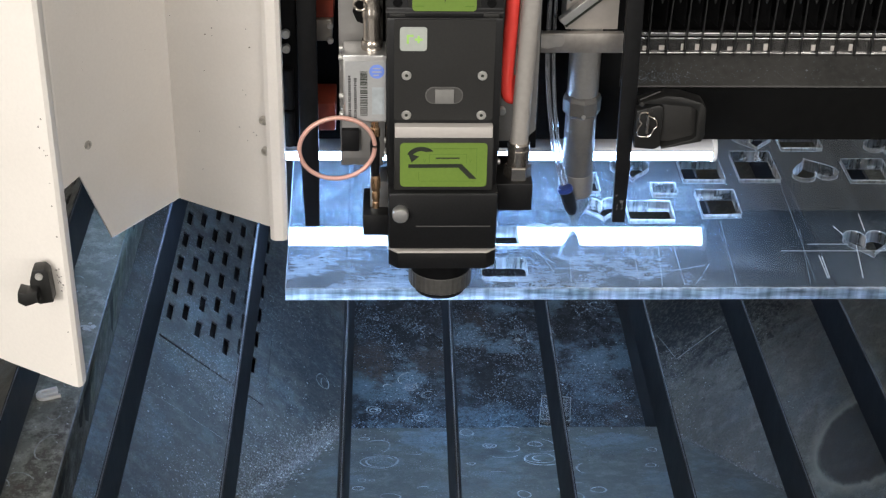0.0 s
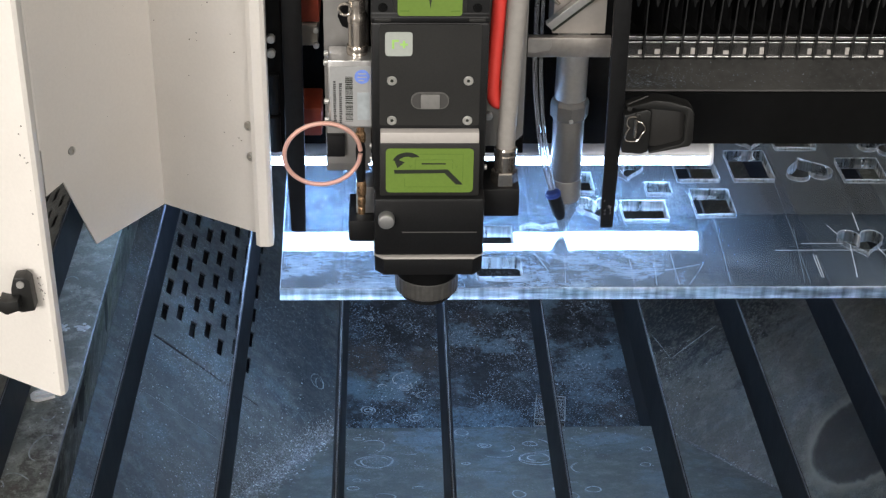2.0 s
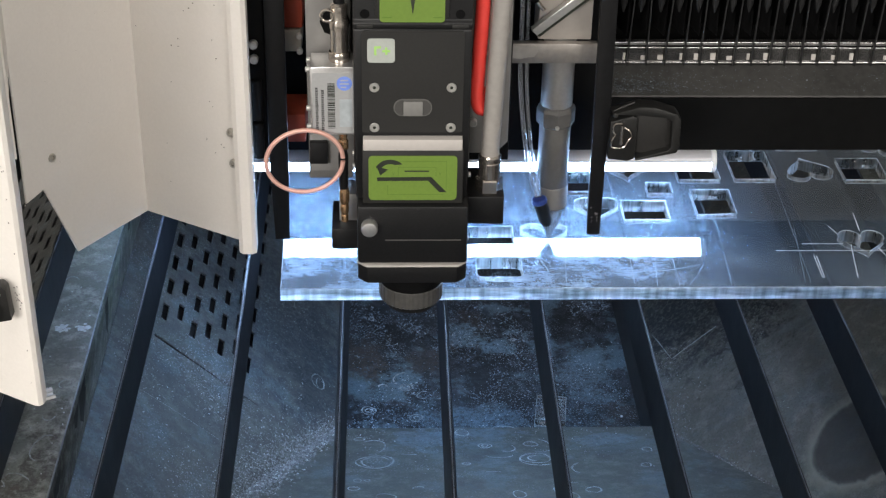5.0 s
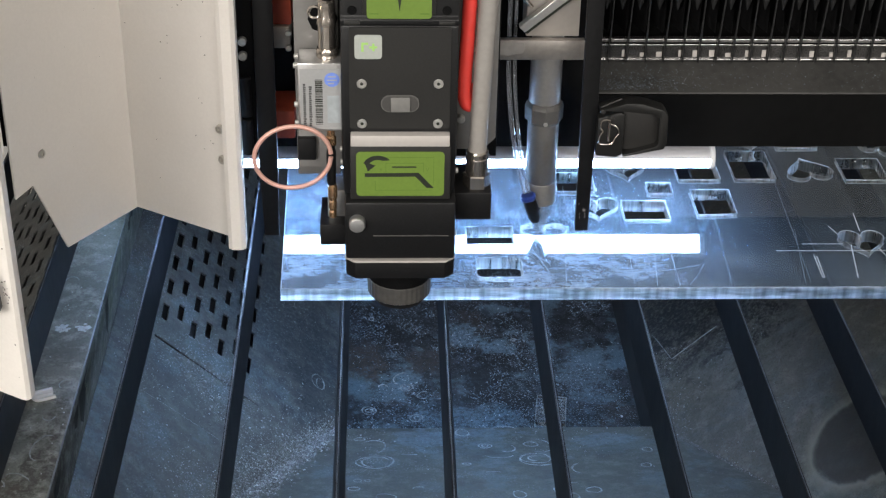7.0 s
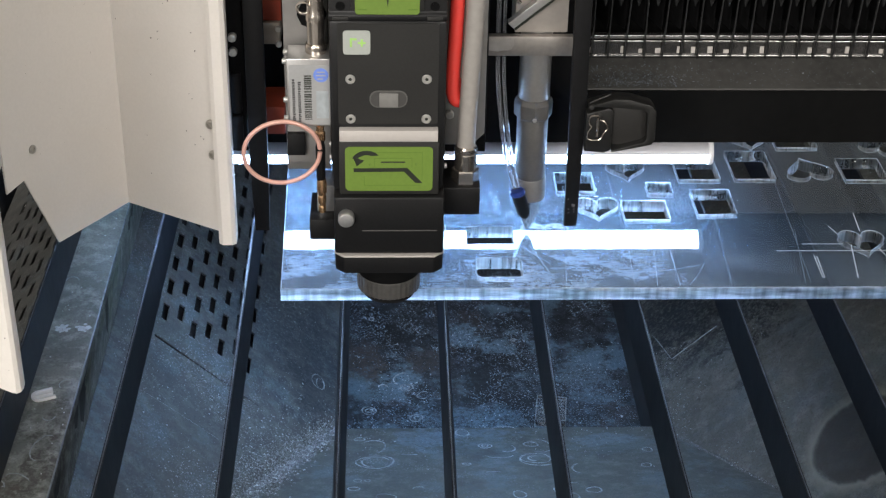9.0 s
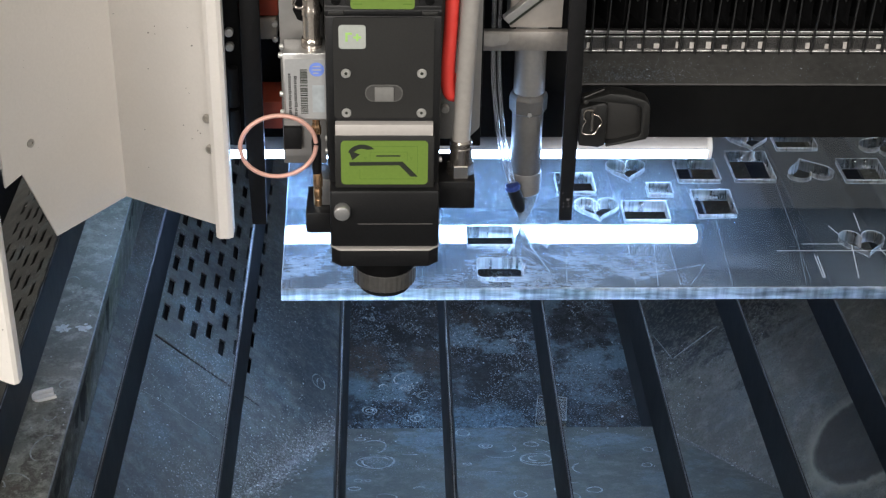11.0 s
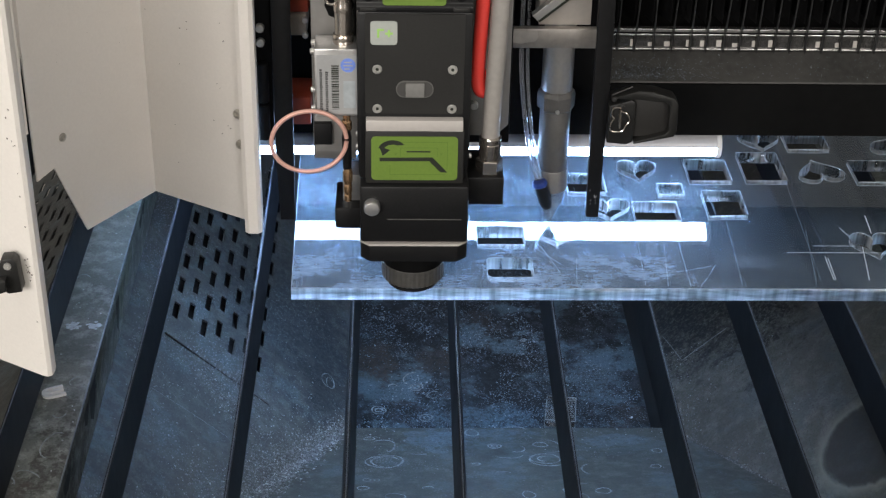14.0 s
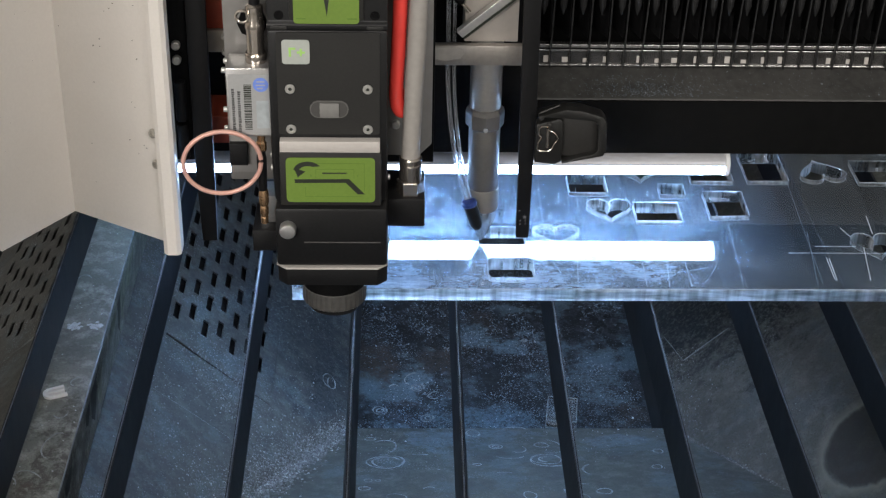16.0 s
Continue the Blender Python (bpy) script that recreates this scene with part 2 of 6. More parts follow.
M_COPPER = material("pink_copper_cable", (0.70, 0.40, 0.33), 0.4, 0.25, 0.06, 300, 0.04)
M_GREEN = material("green_label", (0.140, 0.225, 0.034), 0.5, 0, 0.05, 300, 0.0, 0.15, (0.13, 0.23, 0.030), 12)
M_GREEN_LINE = material("label_outline_green", (0.10, 0.18, 0.02), 0.5, 0, 0.05, 300, 0.0)
M_INK = material("label_ink", (0.018, 0.022, 0.014), 0.5, 0, 0.1, 300, 0.0)
M_LABEL = material("silver_label", (0.44, 0.44, 0.44), 0.4, 0.35, 0.04, 300, 0.0)
M_BLUE = material("blue_sticker", (0.17, 0.27, 0.72), 0.45, 0, 0.1, 300, 0.0)
M_STICKER = material("pale_sticker", (0.40, 0.42, 0.39), 0.5, 0, 0.03, 300, 0.0)
M_LIME = material("lime_print", (0.36, 0.62, 0.16), 0.5, 0, 0.05, 300, 0.0)
M_STRIP = material("pale_grey_strip", (0.52, 0.485, 0.455), 0.45, 0.1, 0.03, 200, 0.02)
M_HOSE = material("grey_rubber_hose", (0.30, 0.28, 0.26), 0.5, 0, 0.06, 150, 0.04)
M_RED = material("red_gloss_tube", (1.0, 0.075, 0.06), 0.18, 0, 0.06, 120, 0.02, coat=0.6)
M_REDPAINT = material("red_orange_paint", (0.42, 0.07, 0.035), 0.5, 0, 0.1, 90, 0.05, 0.3, (0.3, 0.05, 0.03), 20)
M_BEIGE = material("beige_block", (0.42, 0.37, 0.31), 0.5, 0, 0.08, 120, 0.04)
M_BLUEFIT = material("blue_ring", (0.02, 0.045, 0.22), 0.35, 0, 0.1, 200, 0.03)
M_SCREW = material("screw_zinc", (0.62, 0.61, 0.58), 0.35, 0.7, 0.1, 400, 0.05)
M_LENS = material("milky_sight_glass", (0.20, 0.195, 0.185), 0.25, 0.0, 0.06, 200, 0.0, coat=0.5)
M_SIGHT = material("sight_slot_grey", (0.075, 0.072, 0.069), 0.45, 0.2, 0.06, 200, 0.02)
M_BELLOWS = material("black_bellows_cloth", (0.006, 0.006, 0.0065), 0.65, 0, 0.3, 160, 0.15, spec=0.2)
M_PLEAT = material("bellows_edge", (0.016, 0.016, 0.0165), 0.5, 0, 0.3, 160, 0.1, spec=0.3)
M_RAIL = material("dusty_rail", (0.125, 0.122, 0.120), 0.26, 0.75, 0.3, 60, 0.08, 0.6, (0.06, 0.058, 0.055), 14)
M_LIP = material("bright_rail_lip", (0.36, 0.353, 0.343), 0.24, 0.8, 0.3, 80, 0.06, 0.5, (0.2, 0.19, 0.18), 20)
M_LEDGE = material("dusty_black_ledge", (0.022, 0.0215, 0.020), 0.5, 0.0, 0.45, 140, 0.3, 0.7, (0.048, 0.046, 0.043), 7)
M_BEAM = material("black_beam_paint", (0.003, 0.003, 0.003), 0.6, 0, 0.3, 90, 0.06, 0.25, (0.006, 0.006, 0.006), 8, spec=0.1)
M_TRAY = sheet_steel("dusty_tray_steel", (0.092, 0.095, 0.091), 0.0, 0.40, 0.0, 8, mott=0.5, film=0.3)
M_FRONT = sheet_steel("tray_steel_with_rings", (0.084, 0.088, 0.080), 0.0, 0.28, 1.3, 9, mott=0.6, film=0.3)
M_BIN = sheet_steel("bin_floor_with_cut_dust", (0.040, 0.044, 0.050), 0.0, 0.55, 2.1, 9, brown=0.35, film=0.8)
M_CHANNEL = sheet_steel("channel_steel", (0.200, 0.210, 0.190), 0.15, 0.26, 5.2, 10, brown=0.3, mott=0.7)


def blot(m, cx, cy, rx, ry, colour, amount, ragged=0.9, soft=0.2):
    """One ragged-edged patch, stain or painted-in shade, at its own place on a panel."""
    n, k = m.node_tree.nodes, m.node_tree.links
    b = n["Principled BSDF"]
    src = b.inputs["Base Color"].links[0].from_socket
    geo = n.new("ShaderNodeNewGeometry")
    mp = n.new("ShaderNodeMapping")
    mp.inputs["Location"].default_value = (-cx / rx, -cy / ry, 0)
    mp.inputs["Scale"].default_value = (1 / rx, 1 / ry, 0)
    k.new(geo.outputs["Position"], mp.inputs["Vector"])
    ln = n.new("ShaderNodeVectorMath")
    ln.operation = "LENGTH"
    k.new(mp.outputs["Vector"], ln.inputs[0])
    wob = n.new("ShaderNodeTexNoise")
    wob.inputs["Scale"].default_value, wob.inputs["Detail"].default_value, wob.inputs["Roughness"].default_value = 38, 8, 0.65
    k.new(geo.outputs["Position"], wob.inputs["Vector"])
    add = n.new("ShaderNodeMath")
    add.operation = "MULTIPLY_ADD"
    k.new(wob.outputs["Fac"], add.inputs[0])
    add.inputs[1].default_value = ragged * 4
    k.new(ln.outputs["Value"], add.inputs[2])
    r = n.new("ShaderNodeMapRange")
    edge = 1 + ragged * 2
    for key, v in (("From Min", edge - soft), ("From Max", edge + soft), ("To Min", amount), ("To Max", 0.0)):
        r.inputs[key].default_value = v
    k.new(add.outputs[0], r.inputs["Value"])
    grit = n.new("ShaderNodeTexNoise")
    grit.inputs["Scale"].default_value, grit.inputs["Detail"].default_value, grit.inputs["Roughness"].default_value = 190, 6, 0.75
    k.new(geo.outputs["Position"], grit.inputs["Vector"])
    broken = n.new("ShaderNodeMapRange")
    for key, v in (("From Min", 0.40), ("From Max", 0.56), ("To Min", 0.15), ("To Max", 1.0)):
        broken.inputs[key].default_value = v
    k.new(grit.outputs["Fac"], broken.inputs["Value"])
    mu = n.new("ShaderNodeMath")
    mu.operation = "MULTIPLY"
    k.new(r.outputs["Result"], mu.inputs[0])
    k.new(broken.outputs["Result"], mu.inputs[1])
    mx = n.new("ShaderNodeMix")
    mx.data_type = "RGBA"
    k.new(mu.outputs[0], mx.inputs["Factor"])
    k.new(src, mx.inputs["A"])
    mx.inputs["B"].default_value = (*colour, 1)
    k.new(mx.outputs["Result"], b.inputs["Base Color"])


BROWN, SOOTY, CAKE = (0.085, 0.066, 0.052), (0.016, 0.018, 0.021), (0.165, 0.235, 0.285)
for spot in ((0.074, 0.470, 0.030, 0.050, BROWN, 0.85), (0.165, 0.470, 0.028, 0.030, BROWN, 0.6), (0.235, 0.56, 0.022, 0.03, BROWN, 0.5), (0.105, 0.545, 0.045, 0.030, SOOTY, 0.7),
             (0.250, 0.445, 0.055, 0.028, SOOTY, 0.75), (0.345, 0.40, 0.035, 0.035, SOOTY, 0.6), (0.215, 0.535, 0.030, 0.030, CAKE, 0.8), (0.262, 0.500, 0.026, 0.018, CAKE, 0.8),
             (0.135, 0.418, 0.024, 0.024, CAKE, 0.75), (0.225, 0.335, 0.075, 0.030, CAKE, 0.6), (0.33, 0.50, 0.022, 0.022, CAKE, 0.7), (0.385, 0.44, 0.035, 0.075, CAKE, 0.55), (0.06, 0.41, 0.02, 0.02, CAKE, 0.6)):
    blot(M_BIN, *spot)
for spot in ((0.16, 0.165, 0.040, 0.030, CAKE, 0.5), (0.22, 0.19, 0.05, 0.018, CAKE, 0.5), (0.37, 0.165, 0.035, 0.020, CAKE, 0.5), (0.20, -0.02, 0.08, 0.04, (0.10, 0.092, 0.075), 0.6), (0.36, -0.05, 0.09, 0.06, (0.115, 0.112, 0.095), 0.6)):
    blot(M_FRONT, *spot)
for spot in ((-0.212, -0.205, 0.022, 0.050, (0.035, 0.031, 0.026), 0.8), (-0.206, -0.12, 0.008, 0.030, (0.05, 0.046, 0.038), 0.7), (-0.245, -0.25, 0.02, 0.04, (0.085, 0.07, 0.055), 0.7), (-0.222, -0.02, 0.02, 0.02, (0.085, 0.09, 0.085), 0.6)):
    blot(M_CHANNEL, *spot)
# the two dark navy blots paint in shade on the slope beside the bin
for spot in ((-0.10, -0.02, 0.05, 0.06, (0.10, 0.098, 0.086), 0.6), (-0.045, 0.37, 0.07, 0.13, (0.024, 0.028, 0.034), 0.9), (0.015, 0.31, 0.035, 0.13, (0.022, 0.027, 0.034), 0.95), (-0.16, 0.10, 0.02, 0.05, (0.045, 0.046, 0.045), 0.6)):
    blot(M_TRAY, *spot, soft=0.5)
# near-black paint for the darkness inside the slots and the bin
M_VOID = material("void_black", (0.01, 0.01, 0.011), 0.8, 0, 0.2, 40, 0)
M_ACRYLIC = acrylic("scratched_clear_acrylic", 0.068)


def cut_edge(name, sizes, low, high):
    """Laser-cut acrylic edge: clear, but scattering the light inside the sheet in upright streaks."""
    m = bpy.data.materials.new(name)
    m.use_nodes = True
    n, k = m.node_tree.nodes, m.node_tree.links
    n.remove(n["Principled BSDF"])
    tc = n.new("ShaderNodeTexCoord")
    g = n.new("ShaderNodeBsdfGlass")
    g.inputs["IOR"].default_value, g.inputs["Roughness"].default_value = 1.49, 0.06
    tr = n.new("ShaderNodeBsdfTranslucent")
    tr.inputs["Color"].default_value = (0.95, 0.97, 1.0, 1)
    streaks = []
    for sc in sizes:
        mp = n.new("ShaderNodeMapping")
        mp.inputs["Scale"].default_value = sc
        k.new(tc.outputs["Object"], mp.inputs["Vector"])
        t = n.new("ShaderNodeTexNoise")
        t.inputs["Scale"].default_value, t.inputs["Detail"].default_value = 1.0, 3
        k.new(mp.outputs["Vector"], t.inputs["Vector"])
        streaks.append(t.outputs["Fac"])
    add = n.new("ShaderNodeMath")
    add.operation = "MULTIPLY"
    k.new(streaks[0], add.inputs[0])
    k.new(streaks[1], add.inputs[1])
    add2 = n.new("ShaderNodeMath")
    add2.operation = "MULTIPLY"
    k.new(add.outputs[0], add2.inputs[0])
    k.new(streaks[2], add2.inputs[1])
    r = n.new("ShaderNodeValToRGB")
    r.color_ramp.elements[0].position, r.color_ramp.elements[1].position = (0.075, 0.18) if low > 0.2 else (0.03, 0.27)
    r.color_ramp.elements[0].color, r.color_ramp.elements[1].color = (low, low, low, 1), (high, high, high, 1)
    k.new(add2.outputs[0], r.inputs["Fac"])
    amount = r.outputs["Color"]
    mx = n.new("ShaderNodeMixShader")
    k.new(amount, mx.inputs["Fac"])
    k.new(g.outputs[0], mx.inputs[1])
    k.new(tr.outputs[0], mx.inputs[2])
    k.new(mx.outputs[0], n["Material Output"].inputs["Surface"])
    return m


M_EDGE = cut_edge("sawn_sheet_edge", ((8, 8, 3), (95, 95, 4), (26, 26, 190)), 0.28, 1.0)
M_CUT = cut_edge("laser_cut_edge", ((60, 60, 3), (240, 240, 4), (16, 16, 60)), 0.10, 0.62)
# pale bevel colour paints in the bright line where cut edges catch light
M_ARRIS = material("pale_arris", (0.36, 0.42, 0.48), 0.4, 0, 0.5, 130, 0.0, 0.9, (0.07, 0.09, 0.11), 60)
M_SCRATCH = material("engraved_line", (0.6, 0.66, 0.72), 0.5, 0, 0.3, 300, 0.0)
M_HAIR = material("hairline_score", (0.27, 0.33, 0.39), 0.5, 0, 0.5, 60, 0.0)


def underside(name):
    """Lower face of the sheet: rubbed, passing light on with a little blur."""
    m = bpy.data.materials.new(name)
    m.use_nodes = True
    n, k = m.node_tree.nodes, m.node_tree.links
    n.remove(n["Principled BSDF"])
    g = n.new("ShaderNodeBsdfRefraction")
    g.inputs["IOR"].default_value, g.inputs["Roughness"].default_value = 1.49, 0.16
    g.inputs["Color"].default_value = (0.40, 0.47, 0.55, 1)
    d = n.new("ShaderNodeBsdfDiffuse")
    d.inputs["Color"].default_value = (0.11, 0.14, 0.17, 1)
    mx = n.new("ShaderNodeMixShader")
    mx.inputs["Fac"].default_value = 0.16
    k.new(g.outputs[0], mx.inputs[1])
    k.new(d.outputs[0], mx.inputs[2])
    k.new(mx.outputs[0], n["Material Output"].inputs["Surface"])
    return m


M_CLEAR = underside("rubbed_underside")
M_OFFCUT = clear_plastic("dusty_clear_offcut", (0.9, 0.95, 1.0), 0.06, 0.93)
M_DROP = material("dried_drop_rim", (0.30, 0.33, 0.345), 0.7, 0.0, 0.5, 120, 0.1, 0.6, (0.09, 0.095, 0.10), 40)
M_CHIP = material("cut_chips", (0.33, 0.38, 0.43), 0.4, 0.0, 0.4, 90, 0.0)


def mixed_chips(m):
    """Most flakes are sooty, a few are clean and pale."""
    n, k = m.node_tree.nodes, m.node_tree.links
    geo = n.new("ShaderNodeNewGeometry")
    r = n.new("ShaderNodeValToRGB")
    e = r.color_ramp.elements
    e[0].position, e[0].color = 0.0, (0.045, 0.060, 0.078, 1)
    e[1].position, e[1].color = 1.0, (0.42, 0.48, 0.54, 1)
    for p, c in ((0.5, (0.11, 0.15, 0.19, 1)), (0.85, (0.20, 0.26, 0.32, 1))):
        e.new(p).color = c
    k.new(geo.outputs["Random Per Island"], r.inputs["Fac"])
    k.new(r.outputs["Color"], n["Principled BSDF"].inputs["Base Color"])


mixed_chips(M_CHIP)
M_CRUMB = M_CHIP.copy()
M_CRUMB.name = "pale_crumbs"
for node in M_CRUMB.node_tree.nodes:
    if node.type == "VALTORGB" and len(node.color_ramp.elements) == 4:
        for e, v in zip(node.color_ramp.elements, (0.10, 0.17, 0.27, 0.52)):
            e.color = (v * 0.94, v, v * 1.03, 1)
M_AIRTUBE = clear_plastic("clear_air_tube", (0.92, 0.95, 1.0), 0.12)
M_GLOW = glow("led_diffuser", (0.38, 0.62, 1.0), 74.0)
M_LAMPBODY = material("white_lamp_body", (0.78, 0.78, 0.78), 0.4, 0, 0.03, 200, 0.02)
M_LAMPBACK = material("pale_lamp_back", (0.52, 0.52, 0.55), 0.3, 0.1, 0.03, 200, 0.02)
M_HALLFLOOR = material("grey_hall_floor", (0.22, 0.22, 0.215), 0.5, 0, 0.1, 3, 0.1, 0.4, (0.16, 0.16, 0.16), 0.7)
M_HALLWALL = material("pale_hall_wall", (0.55, 0.55, 0.54), 0.8, 0, 0.05, 3, 0.05, 0.3, (0.45, 0.45, 0.44), 0.5)
M_MACHINE = material("white_machine_panel", (0.62, 0.6, 0.57), 0.5, 0, 0.03, 60, 0.03, 0.2, (0.5, 0.48, 0.45), 2)
M_SPECK = material("cover_speck", (0.22, 0.19, 0.17), 0.7, 0, 0.2, 300, 0)

# ---------------------------------------------------------------- building helpers
BASE = {}


def thing(name, base, label, category, group="", kind=""):
    """A top-level thing: an Empty at its base, to which its parts are added in world places."""
    ob = new(name)
    ob.empty_display_size = 0.02
    ob.location = base
    BASE[ob.name] = Vector(base)
    return tagged(ob, label, category, group, kind)


def part(name, bm, mat, parent=None, label="", smooth=True, kind="", category=""):
    base = BASE[parent.name] if parent else Vector((0, 0, 0))
    if parent:
        bmesh.ops.translate(bm, verts=bm.verts, vec=-base)
    bmesh.ops.recalc_face_normals(bm, faces=bm.faces)
    me = bpy.data.meshes.new(name)
    bm.to_mesh(me)
    bm.free()
    if smooth:
        me.polygons.foreach_set("use_smooth", [True] * len(me.polygons))
        me.set_sharp_from_angle(angle=radians(32))
    for x in mat if isinstance(mat, (list, tuple)) else (mat,):
        me.materials.append(x)
    ob = new(name, me)
    if parent:
        ob.parent = parent
        BASE[ob.name] = base
    else:
        BASE[ob.name] = Vector((0, 0, 0))
    return tagged(ob, label, category, "", kind)


def box(x0, x1, y0, y1, z0, z1, bevel=0.0, seg=2, bm=None):
    bm2 = bmesh.new()
    bmesh.ops.create_cube(bm2, size=1)
    for v in bm2.verts:
        v.co = Vector(((x0 + x1) / 2 + v.co.x * (x1 - x0), (y0 + y1) / 2 + v.co.y * (y1 - y0), (z0 + z1) / 2 + v.co.z * (z1 - z0)))
    if bevel:
        bmesh.ops.bevel(bm2, geom=bm2.edges[:], offset=bevel, segments=seg, affect="EDGES", profile=0.5)
    return bm2 if bm is None else join(bm, bm2)


def join(bm, other):
    me = bpy.data.meshes.new("tmp")
    other.to_mesh(me)
    other.free()
    bm.from_mesh(me)
    bpy.data.meshes.remove(me)
    return bm


def prism(pts, axis, a, b, bevel=0.0, bm=None, seg=2):
    """A polygon of 2D points extruded along an axis from a to b."""
    bm2 = bmesh.new()

    def at(p, h):
        return Vector({"x": (h, p[0], p[1]), "y": (p[0], h, p[1]), "z": (p[0], p[1], h)}[axis])

    lo = [bm2.verts.new(at(p, a)) for p in pts]
    hi = [bm2.verts.new(at(p, b)) for p in pts]
    bm2.faces.new(lo)
    bm2.faces.new(hi[::-1])
    for i in range(len(pts)):
        j = (i + 1) % len(pts)
        bm2.faces.new((lo[j], lo[i], hi[i], hi[j]))
    bmesh.ops.recalc_face_normals(bm2, faces=bm2.faces)
    if bevel:
        bmesh.ops.bevel(bm2, geom=bm2.edges[:], offset=bevel, segments=seg, affect="EDGES", profile=0.5)
    return bm2 if bm is None else join(bm, bm2)


def lathe(profile, origin, way=(0, 0, 1), seg=32, bm=None, flute=0.0):
    """A turned form: (radius, height) pairs along an axis; flute roughens every other segment."""
    bm2 = bmesh.new()
    way = Vector(way).normalized()
    q = Vector((0, 0, 1)).rotation_difference(way).to_matrix()
    rings = []
    for r, h in profile:
        ring = []
        for i in range(seg):
            a = 2 * math.pi * i / seg
            rr = r - (flute if i % 2 else 0)
            ring.append(bm2.verts.new(Vector(origin) + q @ Vector((rr * math.cos(a), rr * math.sin(a), h))))
        rings.append(ring)
    for A, B in zip(rings, rings[1:]):
        for i in range(seg):
            j = (i + 1) % seg
            bm2.faces.new((A[i], A[j], B[j], B[i]))
    bm2.faces.new(rings[0][::-1])
    bm2.faces.new(rings[-1])
    return bm2 if bm is None else join(bm, bm2)


def rod(p, q, r, seg=16, bm=None, bev=0.0):
    p, q = Vector(p), Vector(q)
    h = (q - p).length
    prof = [(r - bev, 0), (r, bev), (r, h - bev), (r - bev, h)] if bev else [(r, 0), (r, h)]
    return lathe(prof, p, q - p, seg, bm)


def smooth_path(pts, n=8):
    pts = [Vector(p) for p in pts]
    ext = [pts[0] * 2 - pts[1]] + pts + [pts[-1] * 2 - pts[-2]]
    out = []
    for i in range(1, len(ext) - 2):
        p0, p1, p2, p3 = ext[i - 1:i + 3]
        for k in range(n):
            t = k / n
            out.append(0.5 * ((2 * p1) + (p2 - p0) * t + (2 * p0 - 5 * p1 + 4 * p2 - p3) * t * t + (3 * p1 - p0 - 3 * p2 + p3) * t ** 3))
    out.append(pts[-1])
    return out


def pipe(pts, r, seg=12, n=8, bm=None, closed=False):
    path = smooth_path(pts, n)
    bm2 = bmesh.new()
    rings = []
    up = Vector((0.13, 0.97, 0.2)).normalized()
    for i, p in enumerate(path):
        d = (path[min(i + 1, len(path) - 1)] - path[max(i - 1, 0)]).normalized()
        s = d.cross(up).normalized()
        u = s.cross(d).normalized()
        up = u
        rings.append([bm2.verts.new(p + r * (math.cos(a) * s + math.sin(a) * u)) for a in (2 * math.pi * j / seg for j in range(seg))])
    for A, B in zip(rings, rings[1:]):
        for i in range(seg):
            j = (i + 1) % seg
            bm2.faces.new((A[i], A[j], B[j], B[i]))
    bm2.faces.new(rings[0][::-1])
    bm2.faces.new(rings[-1])
    return bm2 if bm is None else join(bm, bm2)


def round_rect(x0, x1, z0, z1, r, n=4):
    out = []
    for cx, cz, a0 in ((x1 - r, z1 - r, 0), (x0 + r, z1 - r, 90), (x0 + r, z0 + r, 180), (x1 - r, z0 + r, 270)):
        for i in range(n + 1):
            a = radians(a0 + 90 * i / n)
            out.append((cx + r * math.cos(a), cz + r * math.sin(a)))
    return out


def cut_sheet(outline, holes, half, bevel, place):
    """A flat sheet with openings cut through: closed outlines in its own plane, thickness 2*(half+bevel), put by the matrix place."""
    cu = bpy.data.curves.new("sheet", "CURVE")
    cu.dimensions, cu.fill_mode = "2D", "BOTH"
    cu.extrude, cu.bevel_depth, cu.bevel_resolution = half, bevel, 0
    for pts in [outline] + holes:
        sp = cu.splines.new("POLY")
        sp.points.add(len(pts) - 1)
        for q, p in zip(sp.points, pts):
            q.co = (p[0], p[1], 0, 1)
        sp.use_cyclic_u = True
    ob = bpy.data.objects.new("sheet", cu)
    me = bpy.data.meshes.new_from_object(ob)
    bm = bmesh.new()
    bm.from_mesh(me)
    bmesh.ops.remove_doubles(bm, verts=bm.verts, dist=1e-6)
    bmesh.ops.transform(bm, matrix=place, verts=bm.verts)
    bpy.data.objects.remove(ob)
    bpy.data.curves.remove(cu)
    bpy.data.meshes.remove(me)
    return bm


def heart(cx, cy, w, h, turn=0, n=40):
    """A heart, tip towards -y before it is turned."""
    out = []
    for i in range(n):
        a = 2 * math.pi * i / n
        x = 16 * math.sin(a) ** 3
        y = 13 * math.cos(a) - 5 * math.cos(2 * a) - 2 * math.cos(3 * a) - math.cos(4 * a)
        x, y = x / 32 * w, (y + 2.5) / 29 * h
        c, s = math.cos(radians(turn)), math.sin(radians(turn))
        out.append((cx + c * x - s * y, cy + s * x + c * y))
    return out


def rect(x0, x1, y0, y1):
    return [(x0, y0), (x1, y0), (x1, y1), (x0, y1)]


